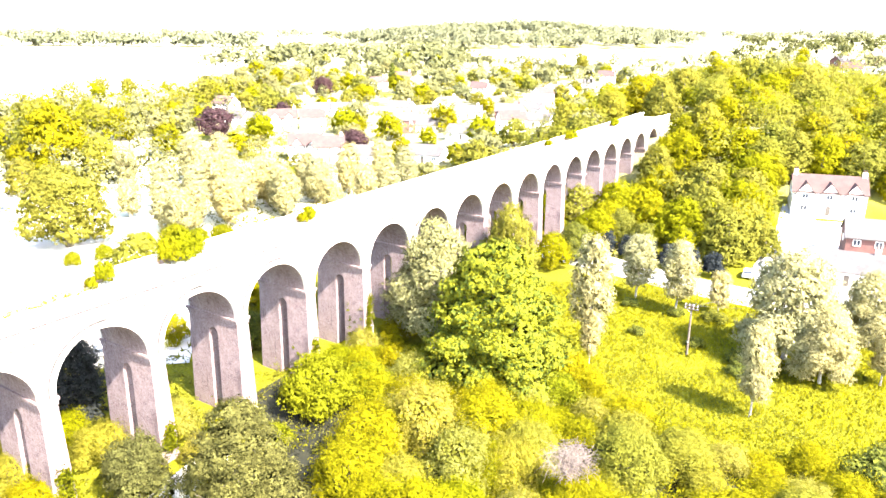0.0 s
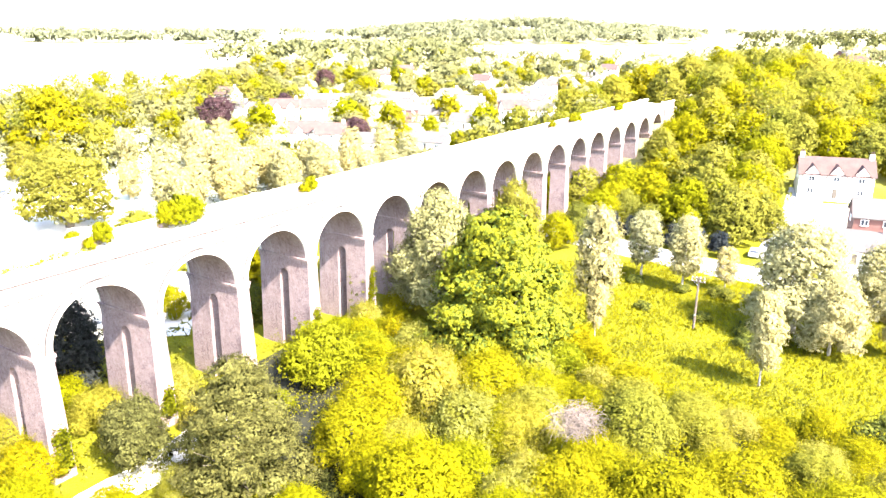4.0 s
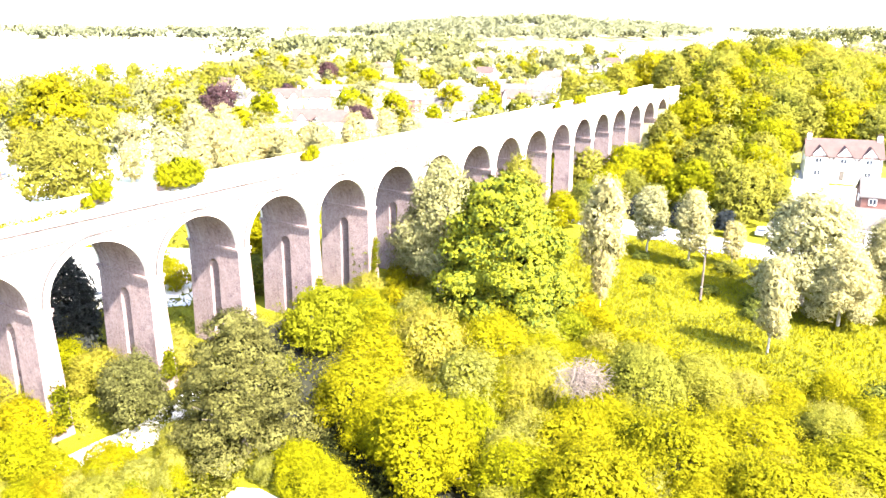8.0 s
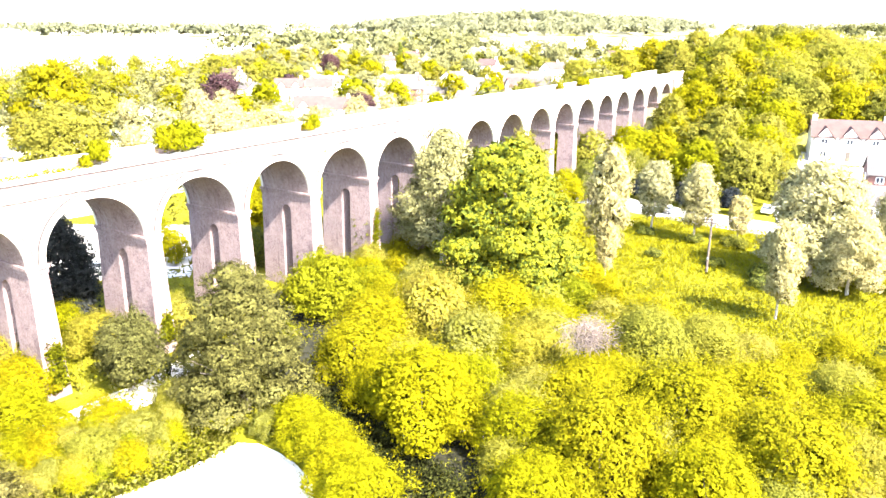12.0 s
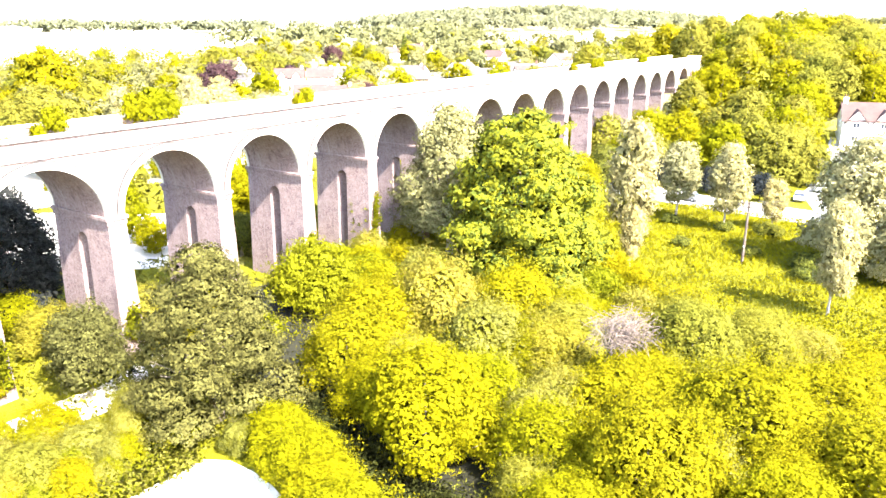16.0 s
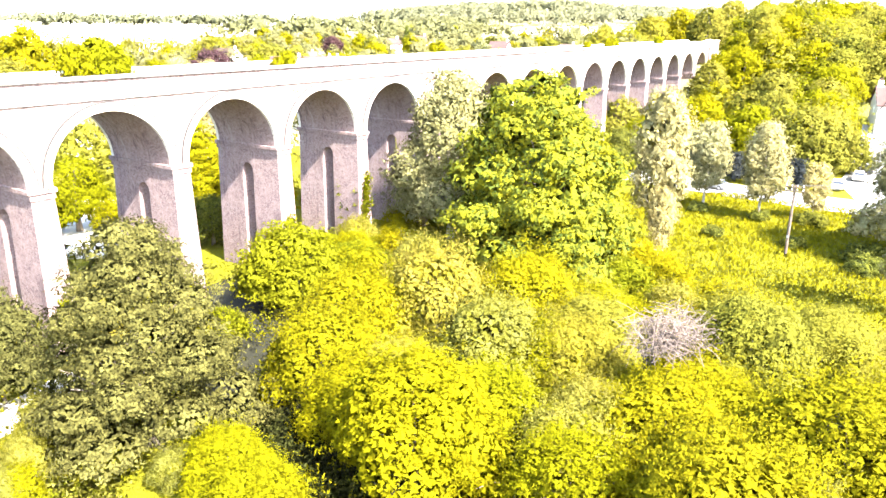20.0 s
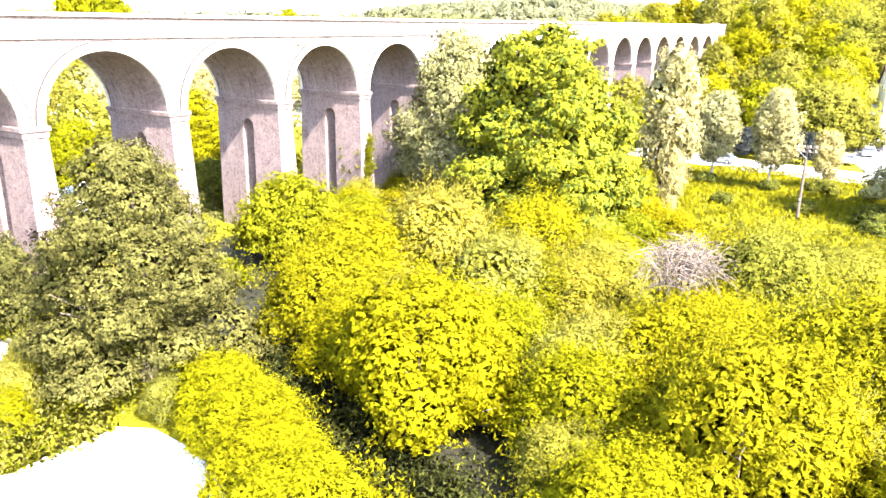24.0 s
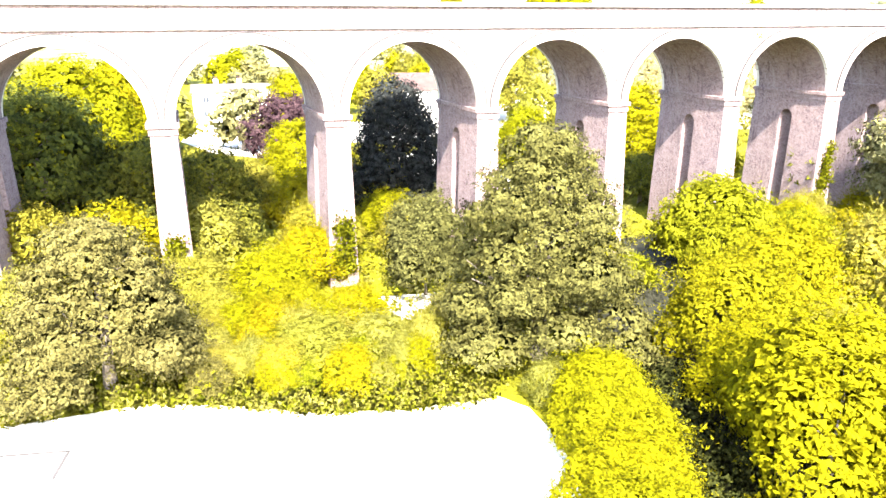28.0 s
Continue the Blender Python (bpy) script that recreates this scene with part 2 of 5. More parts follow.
SCRUB = leaf("scrub_leaf", (0.113, 0.0994, 0.00161), (0.149, 0.131, 0.002), (0.182, 0.16, 0.004), 0.38)
COPPER = leaf("copper_leaf", (0.0231, 0.0106, 0.0132), (0.0363, 0.0185, 0.0211), (0.0561, 0.031, 0.0317), 0.15)
# lightened and greyed, so the haze over far trees is painted in
FARLEAF = leaf("hazed_far_leaf", (0.0922, 0.0872, 0.0296), (0.119, 0.11, 0.0418), (0.146, 0.133, 0.054), 0.22)
HAZEGREEN = leaf("valley_leaf", (0.033, 0.0363, 0.0119), (0.0475, 0.0502, 0.0165), (0.066, 0.066, 0.0231), 0.2)
BLADE = leaf("grass_blade", (0.134, 0.118, 0.00143), (0.178, 0.158, 0.0018), (0.213, 0.189, 0.0036), 0.24)


# ---- shape helpers ----
def mesh_of(name, verts, faces, mat, smooth=False):
    me = bpy.data.meshes.new(name)
    me.from_pydata([tuple(v) for v in verts], [], [tuple(f) for f in faces])
    if mat:
        me.materials.append(mat)
    if smooth:
        me.polygons.foreach_set("use_smooth", [True] * len(me.polygons))
    me.update()
    return me


def from_bm(name, bm, mat, smooth=False):
    bmesh.ops.recalc_face_normals(bm, faces=bm.faces)
    me = bpy.data.meshes.new(name)
    bm.to_mesh(me)
    bm.free()
    me.materials.append(mat)
    if smooth:
        me.polygons.foreach_set("use_smooth", [True] * len(me.polygons))
    return me


def part(name, shape, mat, parent, label="", at=None):
    """One mesh object under a thing or a part. shape: a bmesh or a finished mesh."""
    me = shape if isinstance(shape, bpy.types.Mesh) else from_bm(name, shape, mat)
    ob = new(name, me)
    ob.parent = parent
    if at is not None:
        ob.matrix_basis = at
    return tagged(ob, label)


def thing(name, label, category, group="", kind="", m=None):
    ob = new(name)
    ob.empty_display_size = 0.3
    if m is not None:
        ob.matrix_basis = m
    return tagged(ob, label, category, group, kind)


def box(bm, x0, x1, y0, y1, z0, z1, bevel=0.0):
    made = bmesh.ops.create_cube(bm, size=1.0, matrix=Matrix.Translation(((x0 + x1) / 2, (y0 + y1) / 2, (z0 + z1) / 2)) @ Matrix.Diagonal((x1 - x0, y1 - y0, z1 - z0, 1)))
    if bevel:
        edges = list({e for v in made["verts"] for e in v.link_edges})
        bmesh.ops.bevel(bm, geom=edges, offset=bevel, segments=1, affect="EDGES")
    return bm


def boxed(*args, bevel=0.0):
    return box(bmesh.new(), *args, bevel=bevel)


def tube(bm, points, radii, sides=7):
    """A tapered tube through points."""
    rings = []
    for i, (p, r) in enumerate(zip(points, radii)):
        a, b = Vector(points[max(i - 1, 0)]), Vector(points[min(i + 1, len(points) - 1)])
        d = (b - a).normalized()
        s = d.orthogonal().normalized()
        t = d.cross(s)
        rings.append([bm.verts.new(Vector(p) + r * (math.cos(2 * math.pi * k / sides) * s + math.sin(2 * math.pi * k / sides) * t)) for k in range(sides)])
    for p, q in zip(rings, rings[1:]):
        for k in range(sides):
            bm.faces.new((p[k], p[(k + 1) % sides], q[(k + 1) % sides], q[k]))
    bm.faces.new(rings[0][::-1])
    bm.faces.new(rings[-1])
    return bm


def triangles(name, leafage, mat):
    """A mesh of loose pointed leaves from an array (n, 4, 3): three corners, and the way the whole spray faces."""
    n = len(leafage)
    me = bpy.data.meshes.new(name)
    me.vertices.add(n * 3)
    me.vertices.foreach_set("co", leafage[:, :3].reshape(-1).astype(np.float32))
    me.loops.add(n * 3)
    me.loops.foreach_set("vertex_index", np.arange(n * 3, dtype=np.int32))
    me.polygons.add(n)
    me.polygons.foreach_set("loop_start", np.arange(0, n * 3, 3, dtype=np.int32))
    facing = me.attributes.new("facing", "FLOAT_VECTOR", "FACE")
    facing.data.foreach_set("vector", leafage[:, 3].reshape(-1).astype(np.float32))
    me.materials.append(mat)
    me.update(calc_edges=True)
    return me


def unit(a):
    return a / np.maximum(np.linalg.norm(a, axis=-1, keepdims=True), 1e-9)


def leaves(rng, at, normal, length, wide=0.6, lean=(0, 0, 0), pull=0.0, facing=None, axis=None, align=0.0):
    """Pointed leaf shapes at points; pull draws their long axis towards lean (willows hang, shoots stand)."""
    n = len(at)
    t = unit(np.cross(normal, rng.normal(size=(n, 3))))
    if pull:
        t = unit(t * (1 - pull) + np.array(lean) * pull)
    if align:
        t = unit(t * (1 - align) + axis * align)
    b = unit(np.cross(normal, t))
    size = (length * rng.uniform(0.6, 1.35, n))[:, None]
    return np.stack([at - t * size * 0.4 + b * size * wide / 2, at - t * size * 0.25 - b * size * wide / 2, at + t * size * 0.6, normal if facing is None else facing], 1)


def crown_leaves(rng, lobes, clusters, per, spread, length, flat=0.6, wide=0.6, inner=0.15, lean=(0, 0, 0), pull=0.0, gap=-0.2, freq=0.45, low=-0.55, shoot=1.0, align=0.0, ragged=0.7):
    """Leaf clumps over the outside of overlapping lobes (x, y, z, rx, ry, rz), with gaps between them."""
    lobes = np.array(lobes, float)
    weight = (lobes[:, 3] * lobes[:, 5]) ** 1.0
    centres, outs = [], []
    shift = rng.uniform(0, 50, 3)
    while len(centres) < clusters:
        k = rng.choice(len(lobes), p=weight / weight.sum())
        d = unit(rng.normal(size=3))
        if d[2] < low:
            continue
        rad = rng.uniform(0.35, 0.85) if rng.random() < inner else 1 - abs(rng.normal()) * 0.1 + 0.1 * rng.normal() * ragged
        c = lobes[k, :3] + d * rad * lobes[k, 3:]
        q = np.linalg.norm((c - lobes[:, :3]) / lobes[:, 3:], axis=1)
        q[k] = 9
        if q.min() < 0.8 and rng.random() < 0.85:
            continue
        if noise.noise(Vector((c + shift) * freq)) < gap and rng.random() < 0.85:
            continue
        centres.append(c)
        outs.append(d)
    c, o = np.repeat(np.array(centres), per, 0), np.repeat(np.array(outs), per, 0)
    n = len(c)
    scale = np.repeat(rng.uniform(0.6, 1.35, clusters), per)[:, None] * spread
    axis = np.repeat(unit(np.array(outs) + rng.normal(size=(clusters, 3)) * 0.4 + np.array([0, 0, 0.35])), per, 0)
    bend = unit(rng.normal(size=(n, 3)) + 0.6 * o + np.array([0, 0, 0.25]))
    at = c + bend * np.array([1, 1, flat]) * scale * (1.5 - 0.7 * rng.random((n, 1)) ** 2) + axis * rng.uniform(-0.5, 1.0, (n, 1)) * scale * shoot
    face = unit(bend * 0.6 + o * 0.65 + np.array([0, 0, 0.25]) + np.repeat(rng.normal(size=(clusters, 3)) * 0.22, per, 0) + rng.normal(size=(n, 3)) * 0.12)
    return leaves(rng, at, unit(face + rng.normal(size=(n, 3)) * 0.24), length, wide, lean, pull, face, axis, align)


def inner_layer(rng, lobes, fill, grain):
    """Foliage lying close under the outer leaves, so that one does not look through the crown."""
    lobes = np.array(lobes, float)
    at, face = [], []
    for k, lobe in enumerate(lobes):
        n = int(1.25 * 3.6 * math.pi * lobe[3] * lobe[5] * fill ** 2 / (0.45 * grain ** 2))
        d = unit(rng.normal(size=(n, 3)))
        d = d[d[:, 2] > -0.7]
        p = lobe[:3] + d * lobe[3:] * fill * rng.uniform(0.9, 1.1, (len(d), 1))
        q = np.linalg.norm((p[:, None] - lobes[None, :, :3]) / lobes[None, :, 3:], axis=2)
        q[:, k] = 9
        keep = q.min(1) > fill * 0.92
        at.append(p[keep])
        face.append(d[keep])
    at, face = np.concatenate(at), np.concatenate(face)
    n = len(at)
    face = unit(face + rng.normal(size=(n, 3)) * 0.3 + np.array([0, 0, 0.2]))
    return leaves(rng, at, unit(face + rng.normal(size=(n, 3)) * 0.25), grain, 0.95, facing=face)


def limbs(rng, height, base, r0, reach, count, lean=0.03, fork=True):
    """Trunk and main limbs in one mesh."""
    bm = bmesh.new()
    pts = [(0, 0, -0.4)]
    for i in range(1, 6):
        pts.append((rng.normal() * lean * height * i / 5, rng.normal() * lean * height * i / 5, height * 0.85 * i / 5))
    tube(bm, pts, [r0 * (1.25 - 0.2 * i) if i else r0 * 1.5 for i in range(6)], 8)
    for k in range(count):
        f = rng.uniform(base / height, 0.75)
        j = min(int(f / 0.85 * 5), 4)
        s = Vector(pts[j]).lerp(Vector(pts[j + 1]), f / 0.85 * 5 - j)
        a = 2 * math.pi * (k / count) + rng.uniform(-0.4, 0.4)
        out = reach * rng.uniform(0.55, 0.95) * (1.15 - 0.5 * f)
        e = s + Vector((math.cos(a) * out, math.sin(a) * out, out * rng.uniform(0.35, 0.9)))
        mid = s.lerp(e, 0.5) + Vector((0, 0, out * 0.08))
        r = r0 * 0.42 * (1.1 - f)
        tube(bm, [s, mid, e], [r, r * 0.65, r * 0.2], 5)
        for q in (-1, 1) if fork else ():
            e2 = mid.lerp(e, 0.4) + Vector((math.cos(a + q) * out * 0.4, math.sin(a + q) * out * 0.4, out * 0.3))
            tube(bm, [mid, mid.lerp(e2, 0.5) + Vector((0, 0, 0.1)), e2], [r * 0.5, r * 0.32, r * 0.12], 4)
    return bm


def tree(name, label, seed, height, radius, mat, clusters, per, length, spread, base=0.2, lobe_count=9, category="tree", group="", bark=None, trunk_r=None, shape="round", limb_count=7, fork=True, core=0.5, fill=0.74, **more):
    """A tree or shrub: trunk with limbs, and a crown of leaf clumps. base: where the crown begins, as a share of the height."""
    rng = np.random.default_rng(seed)
    h0 = height * base
    ch = height - h0
    lobes = []
    for k in range(lobe_count):
        f = (k + 0.5) / lobe_count
        a = k * 2.4 + rng.uniform(-0.5, 0.5)
        if shape == "dome":
            w = 0.62 * math.cos(f * math.pi / 2) ** 0.5
            z = h0 + ch * (0.13 + 0.62 * f)
            r = radius * rng.uniform(0.4, 0.52)
            vert = min(r * 0.85, height - z + 0.1)
        elif shape == "layers":          # boughs in flat tiers
            w = 0.74 * (1 - f) ** 0.55 + 0.02
            z = h0 + ch * (0.10 + 0.80 * f)
            r = radius * rng.uniform(0.32, 0.44) * (1.1 - 0.45 * f)
            vert = min(r * 0.5, height - z + 0.1)
        elif shape == "full":
            w = 0.62 * (1 - f) ** 0.75 + 0.04
            z = h0 + ch * (0.14 + 0.74 * f)
            r = radius * rng.uniform(0.4, 0.52) * (1.1 - 0.35 * f)
            vert = min(r * 0.8, height - z + 0.1)
        elif shape == "round":
            w = math.sin(math.pi * (0.12 + 0.78 * f)) * 0.62
            z = h0 + ch * (0.18 + 0.66 * f)
            r = radius * rng.uniform(0.38, 0.56)
            vert = min(r * 0.85, height - z, 0.4 * ch)
        elif shape == "column":
            w = 0.42 * math.sin(math.pi * (0.15 + 0.75 * f))
            z = h0 + ch * (0.12 + 0.74 * f)
            r = radius * rng.uniform(0.45, 0.62)
            vert = min(r * 1.3, height - z + 0.2)
        elif shape == "cone":
            w = 0.55 * (1 - f)
            z = h0 + ch * (0.05 + 0.85 * f)
            r = radius * (0.6 - 0.42 * f)
            vert = max(r * 0.7, ch * 0.08)
        else:  # mound: wide at the ground
            w = 0.72 * (1 - f) ** 0.6
            z = h0 + ch * (0.25 + 0.5 * f)
            r = radius * rng.uniform(0.36, 0.52)
            vert = min(max(z * 0.9, 0.3), height - z + 0.1)
        lobes.append((math.cos(a) * radius * w, math.sin(a) * radius * w, z, r, r, max(vert, 0.25)))
    if shape in ("round", "mound", "full", "dome", "layers"):
        lobes.append((0, 0, h0 + ch * 0.45, radius * 0.62, radius * 0.62, ch * 0.42))
    ob = thing(name, label, category, group)
    part("trunk", limbs(rng, height * 0.85, max(h0, height * 0.15), trunk_r or 0.03 * height, radius * 0.75, limb_count, fork=fork), bark or BARK, ob)
    foliage = crown_leaves(rng, lobes, clusters, per, spread, length, **more)
    if core:                             # larger sprays and a close inner layer of foliage fill the crown
        inside = [(x, y, z, a * 0.89, b * 0.89, c * 0.89) for x, y, z, a, b, c in lobes]
        foliage = np.concatenate([foliage, crown_leaves(rng, inside, int(clusters * core), 2, spread, length * 1.3, wide=0.9, inner=0.0, gap=-1, low=-0.6, shoot=0.0, ragged=0.3), inner_layer(rng, lobes, fill, length * 1.9)])
    part("crown", triangles("crown", foliage, mat), mat, ob)
    return ob


PLANTED = set()


def plant(ob, x, y, s=1.0, turn=None, z=None, tall=1.0, label="", sink=0.0):
    """Puts the thing there the first time, and a copy of it after that; on the ground unless z is given."""
    if turn is None:
        turn = (x * 37.7 + y * 91.3) % 360
    m = Matrix.Translation((x, y, (ground_z(x, y) if z is None else z) - sink)) @ Matrix.Rotation(radians(turn), 4, "Z") @ Matrix.Diagonal((s, s, s * tall, 1))
    if ob.name in PLANTED:
        made = copy_thing(ob, m @ Matrix.Diagonal([1 / v for v in ob.scale] + [1]))
    else:
        PLANTED.add(ob.name)
        ob.matrix_basis = m
        made = ob
    return tagged(made, label)


# ---- the lie of the land ----
HEAD = radians(33.19)                    # the viaduct's bearing, clockwise from ahead
UX, UY, SLOPE = math.sin(HEAD), math.cos(HEAD), 0.0083
VX, VY = -UY, UX                         # across the viaduct, away from the viewer
AX, AY, AZ = -36.98, 49.81, 16.51        # crown of one arch, on the near face
PITCH, SPAN, WIDE = 10.8, 4.62, 8.2


def soft_step(x):
    x = np.clip(x, 0, 1)
    return x * x * (3 - 2 * x)


def ground_z(x, y):
    r = np.hypot(0.8 * x, y)
    z = np.interp(r, (0, 130, 200, 300, 450, 620, 800, 1100, 1600, 5000), (0, 0, 1.5, 5.5, 12, 19, 25, 34, 41, 48))
    u, v = (x - AX) * UX + (y - AY) * UY, (x - AX) * VX + (y - AY) * VY
    z = z + 15 * soft_step((u - 125) / 65) * np.exp(-((v + 5) / 55) ** 2) * (1 - 0.8 * soft_step((u - 300) / 200))
    z = z + 20 * np.exp(-(((x - 90) / 200) ** 2 + ((y - 920) / 110) ** 2))
    return z


def via(u, v, z=0.0):
    """A place by the viaduct: along it, across it, and height over the crown line."""
    return Vector((AX + u * UX + v * VX, AY + u * UY + v * VY, AZ + SLOPE * u + z))


def meadow_material():
    m, nodes, links, b = material("meadow", 0.95, 0.1)
    big, mid, small = noise_fac(nodes, links, 0.02, 4.0), noise_fac(nodes, links, 0.25, 5.0), noise_fac(nodes, links, 3.0, 6.0)
    c = ramp(nodes, links, big, [(0.35, (0.09, 0.09, 0.003)), (0.55, (0.14, 0.13, 0.004)), (0.75, (0.12, 0.108, 0.010))])
    c = blend(nodes, links, ramp(nodes, links, mid, [(0.4, (0, 0, 0)), (0.7, (0.7, 0.7, 0.7))]), c, (0.07, 0.075, 0.004))
    c = blend(nodes, links, 0.4, c, ramp(nodes, links, small, [(0.35, (0.06, 0.063, 0.003)), (0.65, (0.18, 0.16, 0.006))]))
    # lawns, drives and dry grass over the village side, from the viaduct outwards
    tc, sep, far = nodes.new("ShaderNodeTexCoord"), nodes.new("ShaderNodeSeparateXYZ"), nodes.new("ShaderNodeMapRange")
    links.new(tc.outputs["Object"], sep.inputs[0])
    links.new(sep.outputs[1], far.inputs["Value"])
    far.inputs["From Min"].default_value, far.inputs["From Max"].default_value = 150.0, 210.0
    dry = noise_fac(nodes, links, 0.035, 3.0, rough=0.7)
    patchy = blend(nodes, links, 1.0, ramp(nodes, links, dry, [(0.36, (0, 0, 0)), (0.48, (0.9, 0.9, 0.9))]), far.outputs[0], "MULTIPLY")
    c = blend(nodes, links, patchy, c, (0.22, 0.20, 0.12))
    links.new(c, b.inputs["Base Color"])
    bump(nodes, links, b, small, 0.9, 0.25)
    return m


MEADOW = meadow_material()
radii = [0] + [3.0 * 1.045 ** k for k in range(170)]
radii = [r for r in radii if r < 4600] + [4700]
spokes = 200
gv = [(0, 0, 0)]
for r in radii[1:]:
    for k in range(spokes):
        a = 2 * math.pi * k / spokes
        gx, gy = r * math.cos(a), 40 + r * math.sin(a)
        gv.append((gx, gy, float(ground_z(gx, gy))))
gv[0] = (0, 40, 0)
gf = [(0, 1 + k, 1 + (k + 1) % spokes) for k in range(spokes)]
for i in range(len(radii) - 2):
    o = 1 + i * spokes
    gf += [(o + k, o + spokes + k, o + spokes + (k + 1) % spokes, o + (k + 1) % spokes) for k in range(spokes)]
tagged(new("ground", mesh_of("ground", gv, gf, MEADOW, True)), "rough green meadow and valley sides rising to the horizon", "ground", kind="structure")


def sheet(name, outline, mat, label, category, lift=0.06, step=6.0):
    """A paved or sown area draped over the ground, with a low edge. outline: corners in order."""
    bm = bmesh.new()
    f = bm.faces.new([bm.verts.new((x, y, 0)) for x, y in outline])
    xs, ys = [p[0] for p in outline], [p[1] for p in outline]
    for lo, hi, n in ((min(xs), max(xs), (1, 0, 0)), (min(ys), max(ys), (0, 1, 0))):
        k = lo + step
        while k < hi:
            bmesh.ops.bisect_plane(bm, geom=bm.verts[:] + bm.edges[:] + bm.faces[:], plane_co=Vector(n) * k, plane_no=n)
            k += step
    made = bmesh.ops.extrude_face_region(bm, geom=bm.faces[:])
    top = {v for v in made["geom"] if isinstance(v, bmesh.types.BMVert)}
    for v in bm.verts:
        v.co.z = float(ground_z(v.co.x, v.co.y)) + (lift if v in top else -0.5)
    ob = new(name, from_bm(name, bm, mat))
    return tagged(ob, label, category, kind="structure")


def strip(points, wide):
    """The outline of a road along a line of points."""
    left, right = [], []
    for i, p in enumerate(points):
        a, b = Vector(points[max(i - 1, 0)]), Vector(points[min(i + 1, len(points) - 1)])
        n = (b - a).normalized().orthogonal()
        left.append(tuple(Vector(p) + n * wide / 2))
        right.append(tuple(Vector(p) - n * wide / 2))
    return left + right[::-1]


sheet("road", strip([(-2, 165), (16, 141), (29, 131), (42, 118.5), (54, 109), (68, 98), (90, 80), (130, 45), (180, -10)], 9.0), ASPHALT, "pale sunlit asphalt road along the meadow's edge", "road", 0.08)
sheet("side_road", [(54, 113), (60, 110), (66, 124), (78, 141), (84, 156), (78, 158), (70, 144), (58, 126)], ASPHALT, "pale side road climbing past the white house", "road", 0.12)
sheet("yard", [(62, 112), (90, 86), (110, 108), (86, 138), (70, 126)], GRAVEL, "pale gravel yard in front of the houses", "yard", 0.05)
sheet("car_park", [(-37, 28.5), (-32.9, 31.8), (-29.5, 36.9), (-25.8, 39.2), (-22.6, 40.9), (-19.3, 43.8), (-16.7, 47.3), (-14.9, 47.2), (-13.0, 46.0), (-11.5, 44.6), (-9.8, 42.4), (-9.0, 38), (-12, 25), (-30, 14), (-44, 20)], CONCRETE, "empty pale concrete car park in front of the viaduct", "car park", 0.06, 3.0)
# this sheet carries the thicket's shade in its colour
sheet("thicket_soil", [(-15, 57), (-12.5, 50.5), (-8.5, 45.5), (-6.5, 41), (-6, 34), (10, 31), (46, 31), (44, 56), (30, 64), (18, 72), (-2, 77), (-20, 83), (-25, 74), (-22, 62)], SOIL, "soil and litter under the thicket, deep shade put into the colour", "soil", 0.04)
sheet("footpath", strip([(-31.4, 48.6), (-28.6, 53), (-26.2, 55.8), (-24.8, 60), (-22, 68)], 4.2), GRAVEL, "pale trodden path past the viaduct piers", "path", 0.07, 3.0)
sheet("pale_park", [(-140, 190), (-96, 126), (-84, 118), (-60, 130), (-38, 150), (-2, 196), (-6, 208), (-40, 214), (-64, 224), (-84, 262), (-132, 272)], DRYGRASS, "bleached dry grass and gravel behind the viaduct", "ground", 0.06)
sheet("paved_yard", [(-125, 185), (-92, 130), (-84, 125), (-70, 136), (-76, 158), (-90, 190)], GRAVEL, "pale gravel car park behind the viaduct", "car park", 0.12)
sheet("lane", [(-98, 122), (-84, 103), (-72, 109), (-60, 122), (-64, 131), (-70, 135), (-84, 124), (-92, 129)], GRAVEL, "pale lane along the back of the viaduct", "lane", 0.1)
sheet("front_yard", [(72, 127), (94, 127), (98, 146), (80, 150), (76, 141)], GRAVEL, "pale gravel forecourt of the white house", "yard", 0.045)
sheet("under_yard", [(-66, 92), (-48, 84), (-34, 86), (-40, 112), (-66, 112)], GRAVEL, "pale ground behind the viaduct arches", "yard", 0.05)
sheet("drive", [(-138, 119), (-129, 126), (-101, 110), (-80, 94), (-78, 86), (-90, 84), (-104, 88)], GRAVEL, "pale gravel drive before the white house behind the arches", "drive", 0.07)
sheet("field_west", [(-560, 250), (-265, 300), (-160, 430), (-172, 628), (-200, 790), (-352, 850), (-700, 800)], WHEAT, "ripe pale wheat field on the valley side", "field", 0.3, 40)
# pale sheet added so the far ground looks hazed
sheet("field_north", [(-760, 905), (-215, 925), (-60, 1010), (-40, 1300), (-900, 1300)], WHEAT, "far field beyond the hedge trees, pale colour standing for haze", "field", 0.3, 60)
sheet("field_east", [(10, 752), (78, 632), (158, 594), (210, 745), (120, 790)], WHEAT, "ripe pale wheat field under the wooded hill", "field", 0.3, 40)

# ---- the viaduct ----
viaduct = thing("viaduct", "long brick railway viaduct of round arches with pierced piers, standing in the valley", "viaduct", kind="structure")
viaduct.matrix_basis = Matrix.Translation((AX, AY, AZ)) @ Matrix.Rotation(math.pi / 2 - HEAD, 4, "Z")
# in the viaduct's own frame: x along, y across (away from the viewer), z up from the crown line


def arch_strip(outer, r, n=28):
    """Pairs of points from one springing to the other: on the curve of radius r and straight above it or on an outer curve."""
    out = []
    for i in range(n + 1):
        a = math.pi * (1 - i / n)
        p = (r * math.cos(a), r * math.sin(a) - SPAN)
        q = (outer * math.cos(a), outer * math.sin(a) - SPAN)
        out.append((p, q))
    return out


